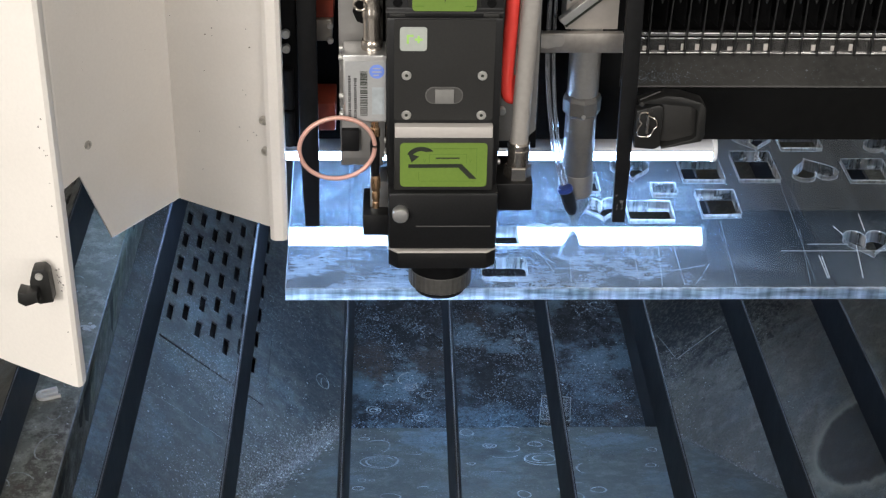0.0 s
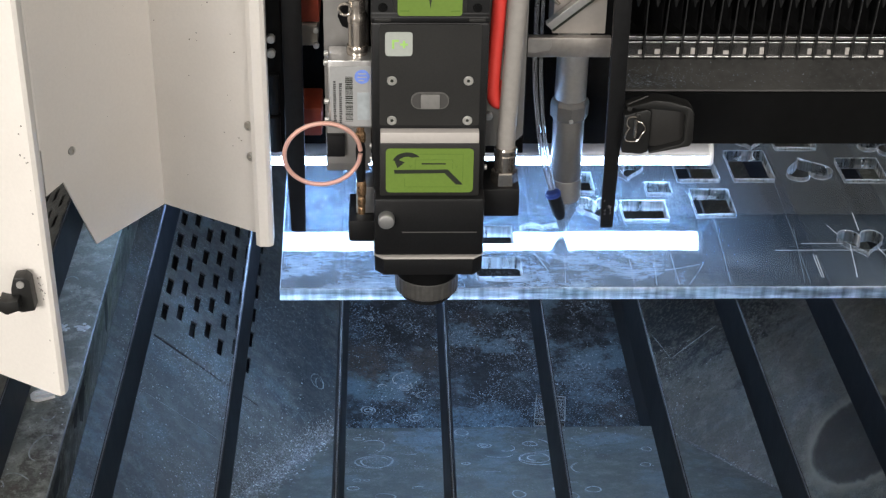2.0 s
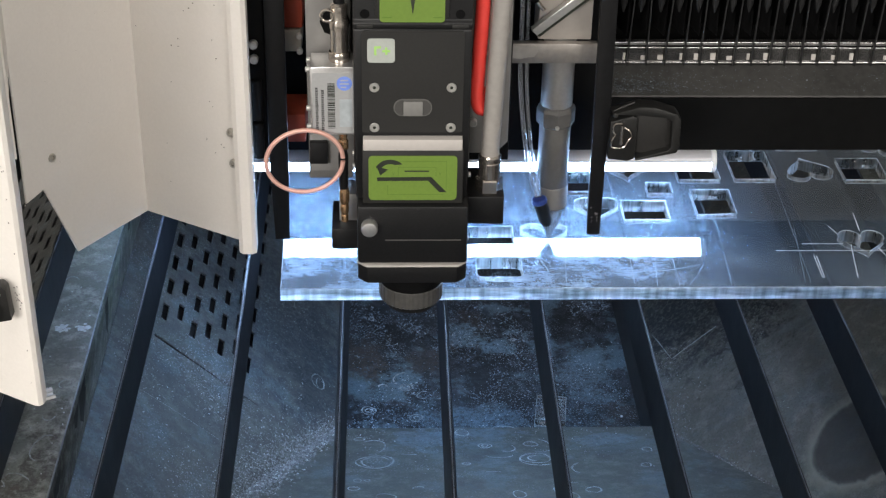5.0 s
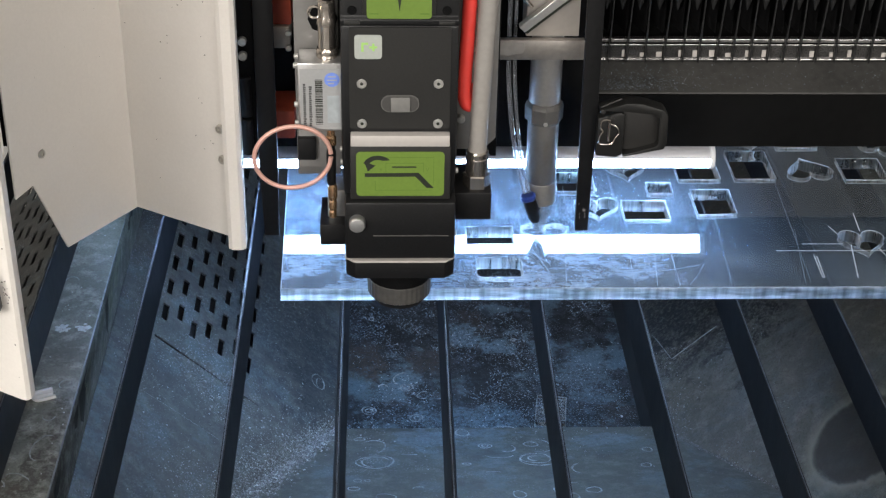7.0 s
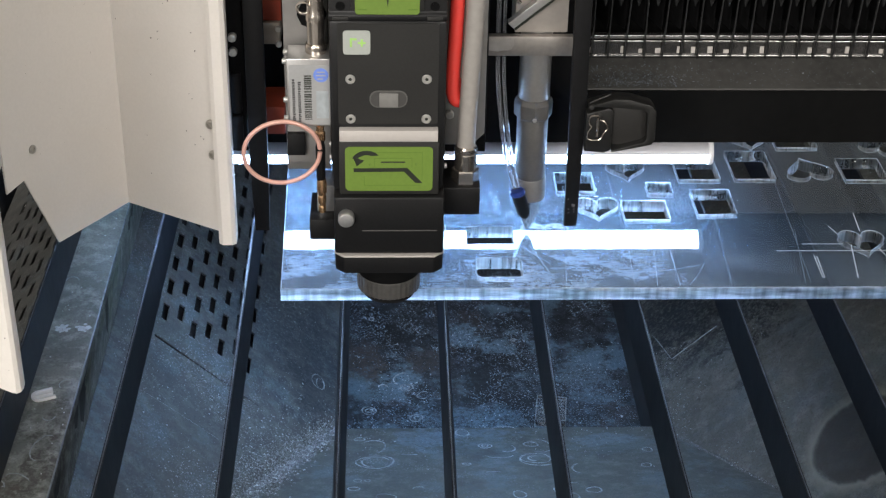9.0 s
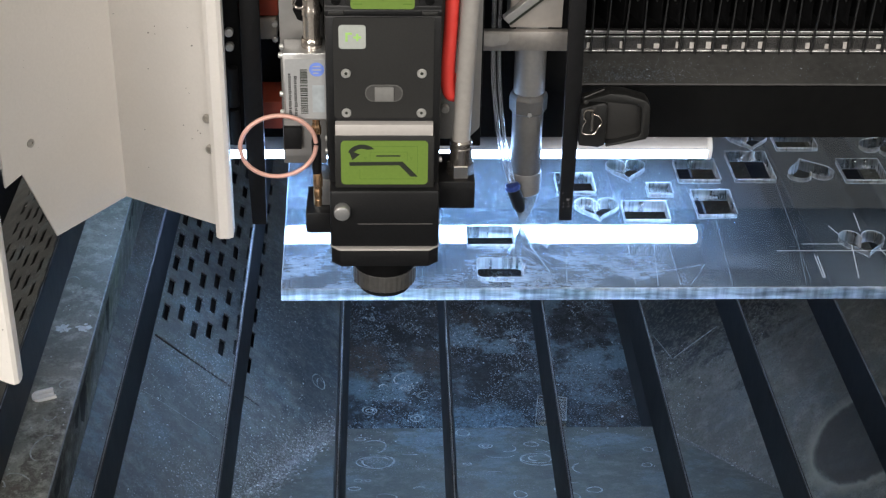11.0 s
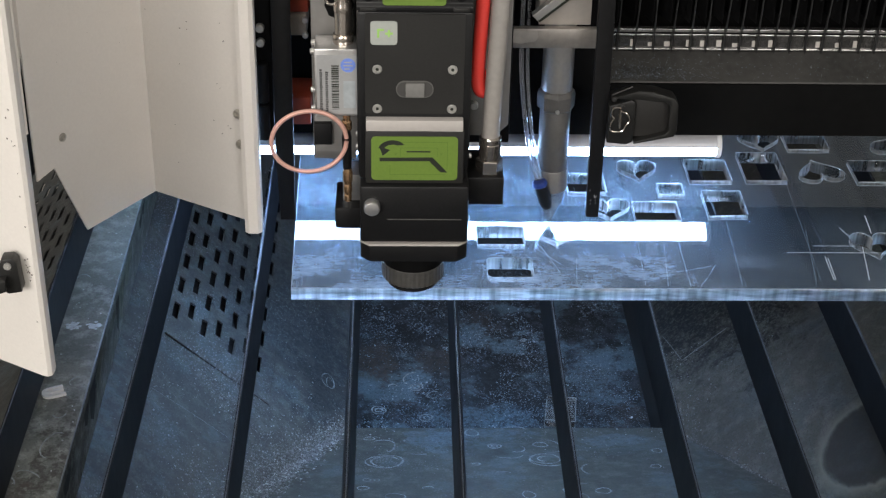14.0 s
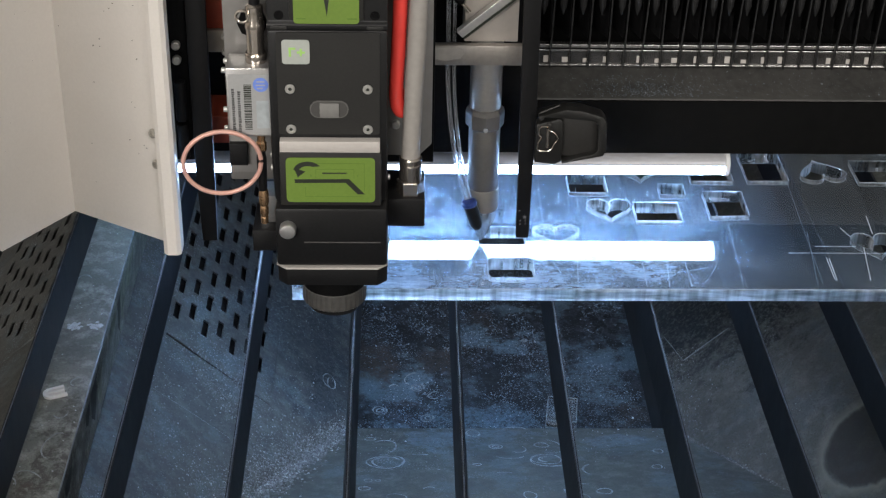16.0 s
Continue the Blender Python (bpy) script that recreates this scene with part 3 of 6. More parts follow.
# ---------------------------------------------------------------- workshop hall
def hall():
    part("floor", box(-5, 5, -5, 5, -0.95, -0.9), M_HALLFLOOR, None, "grey concrete workshop floor", kind="structure", category="floor")
    part("wall_north", box(-5, 5, 5, 5.2, -0.95, 3.4), M_HALLWALL, None, "pale painted workshop wall", kind="structure", category="wall")
    part("wall_south", box(-5, 5, -5.2, -5, -0.95, 3.4), M_HALLWALL, None, "pale painted workshop wall", kind="structure", category="wall")
    part("wall_east", box(5, 5.2, -5.2, 5.2, -0.95, 3.4), M_HALLWALL, None, "pale painted workshop wall", kind="structure", category="wall")
    part("wall_west", box(-5.2, -5, -5.2, 5.2, -0.95, 3.4), M_HALLWALL, None, "pale painted workshop wall", kind="structure", category="wall")
    part("ceiling", box(-5.2, 5.2, -5.2, 5.2, 3.4, 3.5), M_HALLWALL, None, "pale workshop ceiling", kind="structure", category="ceiling")


hall()

# ---------------------------------------------------------------- machine bed
SLOPE = math.atan2(0.2, 0.243)
WALL_X, RIM_Z, BIN_L, BIN_R, BIN_Z, BIN_F = -0.2, -0.12, 0.043, 0.443, -0.32, 0.21
BIN_B = 0.86


def slope_matrix(x_top, sign):
    """Plane of a tray side: u runs down the slope from its top edge, v along y."""
    d = Vector((sign * math.cos(SLOPE), 0, -math.sin(SLOPE)))
    v = Vector((0, 1, 0))
    n = d.cross(v)
    m = Matrix((d, v, n)).transposed().to_4x4()
    m.translation = (x_top, 0, RIM_Z)
    return m


def slots(first_x, x_top, sign, rows, cols, v0):
    out = []
    for c in range(cols):
        for r in range(rows):
            u = abs(first_x + sign * 0.01555 * c - x_top) / math.cos(SLOPE)
            v = v0 + 0.0555 * r + (0.0175 if c % 2 else 0)
            out.append(rect(u - 0.0043, u + 0.0043, v - 0.0165, v + 0.0165))
    return out


def tray(name, x_top, sign, label):
    t = thing(name, (x_top, 0, BIN_Z), label, "chip tray")
    m = slope_matrix(x_top, sign)
    L = 0.243 / math.cos(SLOPE)
    th = 0.0015
    u = lambda x: (x + 0.2) / math.cos(SLOPE)
    cuts = slots(x_top + sign * 0.0462, x_top, sign, 9, 7, 0.224)
    cuts.append([(u(-0.1595), 0.1652), (u(-0.044), 0.1570), (u(-0.044), 0.1600), (u(-0.1595), 0.1706)])
    cuts.append(rect(u(-0.0433), u(-0.0425), 0.174, 0.30))
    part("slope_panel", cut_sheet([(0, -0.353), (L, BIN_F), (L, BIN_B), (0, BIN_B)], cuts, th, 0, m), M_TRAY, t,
         "slope panel punched with rows of slots", smooth=False)
    # added dark sheet that paints in the darkness behind the slots
    part("slot_backing", cut_sheet([(0.01, 0.15), (L - 0.01, 0.15), (L - 0.01, 0.80), (0.01, 0.80)], [], th, 0,
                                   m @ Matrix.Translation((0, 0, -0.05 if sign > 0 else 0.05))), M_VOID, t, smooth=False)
    return t


tray_main = tray("chip_tray", WALL_X, 1, "dusty galvanised steel chip tray under the slats")


def tray_rest(t):
    # sloping front, opposite side, and the sunk bin
    c = Vector((BIN_L, BIN_F, BIN_Z))
    bm = bmesh.new()
    f = [(-0.2, -0.353, RIM_Z), (0.686, -0.353, RIM_Z), (BIN_R, BIN_F, BIN_Z), (BIN_L, BIN_F, BIN_Z)]
    top = [bm.verts.new(p) for p in f]
    bm.faces.new(top)
    bmesh.ops.subdivide_edges(bm, edges=bm.edges[:], cuts=1)
    bmesh.ops.solidify(bm, geom=bm.faces[:], thickness=0.003)
    part("front_panel", bm, M_FRONT, t, "sloping front panel with dried drop rings", smooth=False)
    bm = bmesh.new()
    f = [(0.686, -0.353, RIM_Z), (0.686, BIN_B, RIM_Z), (BIN_R, BIN_B, BIN_Z), (BIN_R, BIN_F, BIN_Z)]
    bm.faces.new([bm.verts.new(p) for p in f])
    bmesh.ops.solidify(bm, geom=bm.faces[:], thickness=0.003)
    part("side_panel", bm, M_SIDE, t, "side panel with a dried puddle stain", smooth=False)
    bm = box(BIN_L - 0.003, BIN_R + 0.003, BIN_F - 0.003, BIN_B, -0.403, -0.4)
    part("bin_floor", bm, M_BIN, t, "bin floor covered in cut dust", smooth=False)
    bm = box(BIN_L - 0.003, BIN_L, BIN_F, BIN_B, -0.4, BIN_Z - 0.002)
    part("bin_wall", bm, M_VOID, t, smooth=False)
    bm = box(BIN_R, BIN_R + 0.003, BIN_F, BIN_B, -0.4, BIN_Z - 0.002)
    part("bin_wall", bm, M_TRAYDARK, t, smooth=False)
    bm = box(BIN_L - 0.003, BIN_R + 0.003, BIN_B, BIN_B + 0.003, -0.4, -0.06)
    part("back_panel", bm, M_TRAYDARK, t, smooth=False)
    # worn corner seams
    for a, b in (((BIN_L, BIN_F, BIN_Z), (-0.2, -0.353, RIM_Z)), ((BIN_R, BIN_F, BIN_Z), (0.686, -0.353, RIM_Z))):
        rnd = random.Random(4)
        pts = [Vector(a).lerp(Vector(b), i / 14) + Vector((rnd.uniform(-1, 1) * 0.002, rnd.uniform(-1, 1) * 0.002, -0.0008)) for i in range(15)]
        part("corner_weld", pipe(pts, 0.0024, 6, 4), M_TRAY, t)


def stain_ring(t, x, y, a, b, height, start=0, arc=360, w=0.0011, seed=0, name="dried_drop"):
    """A dried drop's rim: a ragged flat ribbon round an oval; height(x, y) is the panel it dried on."""
    rnd = random.Random(seed)
    p1, p2, p3 = (rnd.uniform(0, 6.28) for _ in range(3))
    bm, prev, n = bmesh.new(), None, 40
    for k in range(n + 1):
        q = radians(start + arc * k / n)
        f = 1 + 0.07 * math.sin(2 * q + p1) + 0.05 * math.sin(3 * q + p2) + rnd.uniform(-0.02, 0.02)
        half = w * (0.5 + 0.5 * abs(math.sin(1.5 * q + p3))) * rnd.uniform(0.6, 1.3) * (min(1, k / 5, (n - k) / 5) + 0.1 if arc < 360 else 1)
        cur = []
        for d in (-half, half):
            xx, yy = x + (a * f + d) * math.cos(q), y + (b * f + d) * math.sin(q)
            cur.append(bm.verts.new((xx, yy, height(xx, yy) + 0.0006)))
        if prev:
            bm.faces.new((prev[0], cur[0], cur[1], prev[1]))
        prev = cur
    part(name, bm, M_DROP, t, smooth=False)


def drops(t):
    fs, tl = 0.2 / 0.563, math.tan(SLOPE)
    front = lambda x, y: BIN_Z + (BIN_F - y) * fs
    floor_z = lambda x, y: -0.4
    side = lambda x, y: BIN_Z + (x - BIN_R) * tl
    left = lambda x, y: RIM_Z - (x - WALL_X) * tl + 0.0015
    for i, d in enumerate(((0.0887, 0.1414, 0.018, 0.0205, -70, 190), (0.0934, 0.0888, 0.0205, 0.0215), (0.0934, 0.0888, 0.0155, 0.016, 20, 250),
                           (0.0742, 0.1691, 0.006, 0.0058), (0.0701, 0.0046, 0.006, 0.0056), (0.0739, 0.0294, 0.0045, 0.0042), (0.0850, 0.0290, 0.003, 0.003),
                           (0.223, 0.1415, 0.0074, 0.0078), (0.223, 0.1415, 0.0035, 0.004), (0.2366, 0.112, 0.0163, 0.012, 190, 160), (0.248, 0.135, 0.010, 0.014, 230, 170),
                           (0.278, 0.1468, 0.0082, 0.008), (0.2821, 0.1422, 0.0206, 0.0225, -100, 180), (0.2791, 0.0981, 0.0162, 0.0172), (0.2830, 0.0945, 0.0205, 0.0215, 150, 230),
                           (0.2790, 0.0981, 0.009, 0.008, 60, 220), (0.1984, 0.1902, 0.0076, 0.0125), (0.2515, 0.2034, 0.0142, 0.009, 10, 200), (0.3326, -0.0041, 0.008, 0.0085),
                           (0.414, 0.1255, 0.006, 0.0065), (0.4037, 0.0727, 0.006, 0.0058), (0.3286, 0.0644, 0.0102, 0.0185, 100, 150), (0.135, 0.117, 0.012, 0.004, 200, 120),
                           (0.141, 0.0047, 0.006, 0.004, 0, 220), (0.198, 0.080, 0.005, 0.003), (0.227, 0.052, 0.008, 0.003, 0, 170), (0.298, -0.004, 0.010, 0.008, 120, 200),
                           (0.303, -0.022, 0.012, 0.009), (0.312, 0.012, 0.007, 0.007, 30, 200), (0.105, -0.020, 0.011, 0.008), (0.250, -0.016, 0.007, 0.010))):
        stain_ring(t, *d[:4], front, *d[4:], w=0.0012 if d[2] > 0.007 else 0.0009, seed=i)
    for i, d in enumerate(((0.0839, 0.3541, 0.0092, 0.0082), (0.0839, 0.3541, 0.0045, 0.004), (0.1464, 0.3371, 0.0084, 0.0073), (0.1480, 0.3371, 0.004, 0.0035), (0.1346, 0.4064, 0.0087, 0.0077),
                           (0.1346, 0.4064, 0.004, 0.004), (0.1577, 0.3885, 0.0086, 0.0076, 40, 260), (0.2882, 0.5213, 0.0034, 0.004), (0.2882, 0.5213, 0.0014, 0.002),
                           (0.0864, 0.577, 0.0034, 0.004), (0.1314, 0.425, 0.013, 0.016, 60, 170), (0.103, 0.408, 0.006, 0.005, 0, 200), (0.2003, 0.3067, 0.006, 0.007))):
        stain_ring(t, *d[:4], floor_z, *d[4:], w=0.0012, seed=50 + i)
    stain_ring(t, 0.021, 0.2815, 0.007, 0.0145, left, w=0.0008, seed=80)
    stain_ring(t, 0.023, 0.279, 0.004, 0.010, left, 40, 230, w=0.0006, seed=81)
    # long scuffs on the slopes
    for pts, h in (([(-0.160, 0.059), (-0.12, 0.0585), (-0.08, 0.056)], left), ([(0.5294, 0.3268), (0.50, 0.323), (0.4745, 0.3186)], side), ([(0.4745, 0.3186), (0.468, 0.355), (0.4611, 0.3907)], side)):
        part("scuff", pipe([(x, y, h(x, y)) for x, y in pts], 0.0005, 5, 6), M_DROP, t)
    bm = prism([(0.4185, 0.3365), (0.4210, 0.3360), (0.4220, 0.3385), (0.4195, 0.3395)], "z", -0.3999, -0.3985)
    part("bright_chip", bm, M_LAMPBODY, t, "single bright chip", smooth=False)


def chips():
    """Cut chips strewn over the tray in drifts: thousands of tiny flakes, one stuff object."""
    rnd = random.Random(21)
    verts, faces, slots_of = [], [], []

    def flake(p, n, r):
        n = Vector(n).normalized()
        a = n.orthogonal().normalized()
        b = n.cross(a)
        i, t = len(verts), rnd.uniform(0, 6.28)
        for k in range(3):
            ang = t + k * 2.09 + rnd.uniform(-0.5, 0.5)
            verts.append(Vector(p) + n * 0.0016 + r * rnd.uniform(0.6, 1.2) * (math.cos(ang) * a + math.sin(ang) * b))
        verts.append(Vector(p) + n * (0.0016 + r * rnd.uniform(0.4, 0.9)))
        slots_of.extend([0 if n.z > 0.99 else 1] * 4)
        faces.extend([(i, i + 1, i + 3), (i + 1, i + 2, i + 3), (i + 2, i, i + 3), (i, i + 2, i + 1)])

    tl = math.tan(SLOPE)
    nl = (math.sin(SLOPE), 0, math.cos(SLOPE))
    nr = (-math.sin(SLOPE), 0, math.cos(SLOPE))
    fs = 0.2 / 0.563
    # bin floor
    made = 0
    while made < 19000:
        x, y = rnd.uniform(BIN_L + 0.004, BIN_R - 0.004), rnd.uniform(BIN_F + 0.04, BIN_B - 0.15)
        d = noise.noise((x * 11, y * 8, 3.1)) + 0.6 * noise.noise((x * 30, y * 22, 8.0))
        if d + rnd.uniform(-0.22, 0.12) > 0.02 or rnd.random() < 0.08:
            flake((x, y, -0.4015), (0, 0, 1), 0.0009 + 0.0012 * rnd.random() ** 2)
        made += 1
    # drift along the near left corner and over the slopes
    a, b = Vector((BIN_L, BIN_F, BIN_Z)), Vector((-0.2, -0.353, RIM_Z))
    for i in range(7500):
        u = rnd.betavariate(1.3, 2.2) * 0.75
        p = a.lerp(b, u)
        x = p.x + rnd.gauss(0, 0.015) * (0.4 + u * 1.9)
        y = p.y + rnd.gauss(0.004, 0.010)
        zl, zf = RIM_Z - (x - WALL_X) * tl, BIN_Z + (BIN_F - y) * fs
        flake((x, y, max(zl, zf) - 0.0008), nl if zl > zf else (0, fs, 1), rnd.uniform(0.0010, 0.0024))
    for i in range(11000):
        x, y = rnd.uniform(-0.19, BIN_L), rnd.uniform(-0.2, 0.45)
        d = noise.noise((x * 16, y * 10, 1.7)) + 0.5 * noise.noise((x * 40, y * 30, 5.0))
        zl, zf = RIM_Z - (x - WALL_X) * tl, BIN_Z + (BIN_F - y) * fs
        if d + rnd.uniform(-0.6, 0.3) > 0.15 and zl > zf and not (0.19 < y and -0.165 < x < -0.05):
            flake((x, y, zl - 0.001), nl, rnd.uniform(0.0010, 0.0022))
    # swept heaps on the left slope
    for cx, cy, sx, sy, count in ((-0.105, 0.135, 0.018, 0.012, 420), (-0.085, 0.105, 0.010, 0.016, 260), (-0.185, 0.125, 0.008, 0.03, 150), (-0.155, 0.075, 0.012, 0.03, 220),
                                  (-0.10, -0.02, 0.02, 0.025, 420), (-0.055, 0.06, 0.012, 0.035, 420), (-0.03, 0.10, 0.015, 0.03, 380), (-0.075, 0.26, 0.012, 0.05, 240), (-0.01, 0.20, 0.014, 0.05, 260)):
        for i in range(count):
            x, y = rnd.gauss(cx, sx), rnd.gauss(cy, sy)
            zl, zf = RIM_Z - (x - WALL_X) * tl, BIN_Z + (BIN_F - y) * fs
            if -0.193 < x < BIN_L and zl > zf and not (0.19 < y and -0.165 < x < -0.05):
                flake((x, y, zl - 0.0008), nl, rnd.uniform(0.0010, 0.0022))
    for i in range(9000):
        x, y = rnd.uniform(BIN_R + 0.004, BIN_R + 0.13), rnd.uniform(0.06, 0.5)
        d = noise.noise((x * 16, y * 9, 6.7)) + 0.5 * noise.noise((x * 40, y * 30, 2.0))
        if d + rnd.uniform(-0.5, 0.3) > -0.02 and y < 0.36 - 0.5 * (x - BIN_R):
            flake((x, y, BIN_Z + (x - BIN_R) * tl), nr, rnd.uniform(0.0007, 0.0015))
    for i in range(2600):
        x, y = rnd.uniform(BIN_L - 0.02, BIN_R), rnd.uniform(-0.02, BIN_F - 0.003)
        d = noise.noise((x * 14, y * 12, 9.7)) + 0.35 * (y - 0.12) / 0.09
        if d + rnd.uniform(-0.5, 0.3) > 0.12:
            flake((x, y, BIN_Z + (BIN_F - y) * fs - 0.001), (0, fs, 1), rnd.uniform(0.0007, 0.0016))
    # thin drift down the near right corner
    for i in range(900):
        x = BIN_R + 0.012 + 0.16 * rnd.random()
        y = BIN_F - (x - BIN_R) * tl / fs + rnd.gauss(0, 0.0022)
        flake((x, y, max(BIN_Z + (x - BIN_R) * tl, BIN_Z + (BIN_F - y) * fs) - 0.0008), nr, rnd.uniform(0.0006, 0.0013))
    me = bpy.data.meshes.new("cut_chips")
    me.from_pydata([tuple(v) for v in verts], [], faces)
    me.materials.append(M_CHIP)
    me.materials.append(M_CRUMB)
    me.polygons.foreach_set("material_index", slots_of)
    tagged(new("cut_chips", me), "pale cut chips and dust strewn over the tray", "chips", "", "stuff")


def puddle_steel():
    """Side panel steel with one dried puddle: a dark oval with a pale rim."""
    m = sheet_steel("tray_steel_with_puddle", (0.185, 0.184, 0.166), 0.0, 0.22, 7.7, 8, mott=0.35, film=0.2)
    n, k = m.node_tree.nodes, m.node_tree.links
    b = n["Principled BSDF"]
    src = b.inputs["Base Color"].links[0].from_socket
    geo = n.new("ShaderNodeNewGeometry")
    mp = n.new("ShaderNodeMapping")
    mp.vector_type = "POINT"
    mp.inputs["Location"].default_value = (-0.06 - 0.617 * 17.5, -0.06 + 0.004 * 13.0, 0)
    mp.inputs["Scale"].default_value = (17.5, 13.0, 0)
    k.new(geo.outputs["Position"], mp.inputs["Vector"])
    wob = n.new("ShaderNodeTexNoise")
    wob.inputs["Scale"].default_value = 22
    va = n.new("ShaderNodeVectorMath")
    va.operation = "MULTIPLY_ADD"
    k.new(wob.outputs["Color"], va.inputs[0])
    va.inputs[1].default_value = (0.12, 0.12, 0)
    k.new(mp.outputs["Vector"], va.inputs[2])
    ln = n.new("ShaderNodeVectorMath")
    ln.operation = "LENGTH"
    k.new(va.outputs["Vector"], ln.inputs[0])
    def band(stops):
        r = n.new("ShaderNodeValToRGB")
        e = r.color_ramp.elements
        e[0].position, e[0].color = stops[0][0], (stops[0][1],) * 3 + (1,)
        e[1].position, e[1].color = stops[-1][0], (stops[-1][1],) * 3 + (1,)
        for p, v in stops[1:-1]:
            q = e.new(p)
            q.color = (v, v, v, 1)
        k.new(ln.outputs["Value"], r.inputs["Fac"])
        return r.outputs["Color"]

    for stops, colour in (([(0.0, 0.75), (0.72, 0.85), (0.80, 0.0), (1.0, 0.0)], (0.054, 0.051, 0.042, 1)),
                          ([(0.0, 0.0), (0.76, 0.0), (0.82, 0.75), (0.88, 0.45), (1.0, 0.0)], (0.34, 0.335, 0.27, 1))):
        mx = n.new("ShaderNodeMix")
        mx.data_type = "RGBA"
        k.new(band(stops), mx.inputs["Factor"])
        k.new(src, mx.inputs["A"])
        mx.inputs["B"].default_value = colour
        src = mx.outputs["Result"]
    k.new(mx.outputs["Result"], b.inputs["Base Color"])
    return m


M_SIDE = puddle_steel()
# the three darkest blots paint shade onto the upper part of the side panel
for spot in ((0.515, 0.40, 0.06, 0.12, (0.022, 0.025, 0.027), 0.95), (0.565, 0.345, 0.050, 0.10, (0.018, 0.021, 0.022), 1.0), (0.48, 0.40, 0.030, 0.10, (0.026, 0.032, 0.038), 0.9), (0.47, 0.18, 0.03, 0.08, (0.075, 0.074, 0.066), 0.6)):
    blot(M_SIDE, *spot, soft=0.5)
# tray steel painted darker, for the shade in the bin and at its back
M_TRAYDARK = material("shaded_tray_steel", (0.03, 0.032, 0.036), 0.6, 0.3, 0.2, 40, 0.1)
M_CRUST = sheet_steel("crusted_weld", (0.3, 0.32, 0.34), 0, 0.9, 9.0, 30)
tray_rest(tray_main)
drops(tray_main)
chips()
tray_left = tray("chip_tray", -0.262, -1, "second dusty chip tray beyond the dividing channel")


def divider():
    t = thing("dividing_channel", (-0.228, 0, -0.2), "folded steel channel dividing the two chip trays", "channel")
    prof = [(-0.262, -0.125), (-0.262, -0.053), (-0.259, -0.050), (-0.201, -0.050), (-0.197, -0.0515), (-0.1955, -0.055), (-0.200, -0.125)]
    part("channel_body", prism(prof, "y", -0.6, 0.9), M_CHANNEL, t)
    rnd = random.Random(17)
    for i in range(26):
        y = rnd.uniform(-0.55, 0.75)
        w, h = rnd.uniform(0.006, 0.022), rnd.uniform(0.012, 0.05)
        z1 = -0.058 - rnd.uniform(0, 0.006)
        pts = [(y - w, z1), (y + w, z1), (y + w * 0.7, z1 - h * 0.6), (y + w * 0.1, z1 - h), (y - w * 0.8, z1 - h * 0.7)]
        q = [(-0.1955 - (-0.055 - z) * 0.0643 + 0.0006, yy, z) for yy, z in pts]
        bm = bmesh.new()
        bm.faces.new([bm.verts.new(p) for p in q])
        part("stain", bm, M_RUN if i % 2 else M_RUN2, t, smooth=False)
    part("seam_weld", pipe([(-0.2605, y, -0.0495 + 0.0004 * math.sin(y * 90)) for y in np.linspace(-0.5, 0.8, 30)], 0.0018, 6, 2), M_CRUST, t)
    part("edge_line", pipe([(-0.1962, y, -0.0520 + 0.0002 * math.sin(y * 70)) for y in np.linspace(-0.58, 0.88, 40)], 0.0009, 6, 1), M_EDGELINE, t, "bright worn edge")
    rnd = random.Random(2)
    bm = bmesh.new()
    for i in range(60):
        x, y = rnd.uniform(-0.256, -0.200), rnd.uniform(-0.3, 0.4)
        r = rnd.uniform(0.0005, 0.0012)
        lathe([(r, 0), (r * 0.7, 0.0005), (0.0002, 0.0008)], (x, y, -0.0502), seg=5, bm=bm)
    for i in range(110):
        x, y = rnd.choice((rnd.gauss(-0.207, 0.0045), rnd.gauss(-0.229, 0.004), rnd.gauss(-0.254, 0.004))), 0.026 + rnd.gauss(0, 0.003)
        x = min(max(x, -0.258), -0.199)
        lathe([(0.0008, 0), (0.002 * rnd.uniform(0.5, 1.2), 0.0006), (0.0004, 0.0012)], (x, y, -0.0502), seg=6, bm=bm)
    part("weld_spatter", bm, M_SPATTER, t, kind="stuff")
    top = lambda x, y: -0.0501
    for i, d in enumerate(((-0.2102, -0.1743, 0.012, 0.020, 60, 190), (-0.2283, -0.2292, 0.015, 0.018, 20, 170), (-0.2080, -0.0722, 0.006, 0.008, 80, 160), (-0.246, -0.232, 0.010, 0.012, 0, 150),
                           (-0.215, -0.122, 0.007, 0.009, 200, 150), (-0.234, 0.115, 0.009, 0.012, 30, 140))):
        stain_ring(t, *d[:4], top, *d[4:], w=0.0008, seed=100 + i, name="dried_mark")
    return t


M_EDGELINE = material("worn_steel_edge", (0.20, 0.23, 0.25), 0.4, 0.4, 0.4, 60, 0.1, 0.5, (0.07, 0.08, 0.085), 20)
M_RUN = material("dark_run", (0.035, 0.038, 0.034), 0.6, 0.1, 0.4, 90, 0.1)
M_RUN2 = material("pale_run", (0.21, 0.225, 0.175), 0.6, 0.1, 0.4, 90, 0.1)
M_SPATTER = material("pale_spatter", (0.55, 0.58, 0.6), 0.5, 0.4, 0.2, 200, 0.2)
channel = divider()
copy_thing(channel, pose(-0.228 + 0.948, 0, -0.2))
tray("chip_tray", 0.753, 1, "third dusty chip tray beyond the far channel")


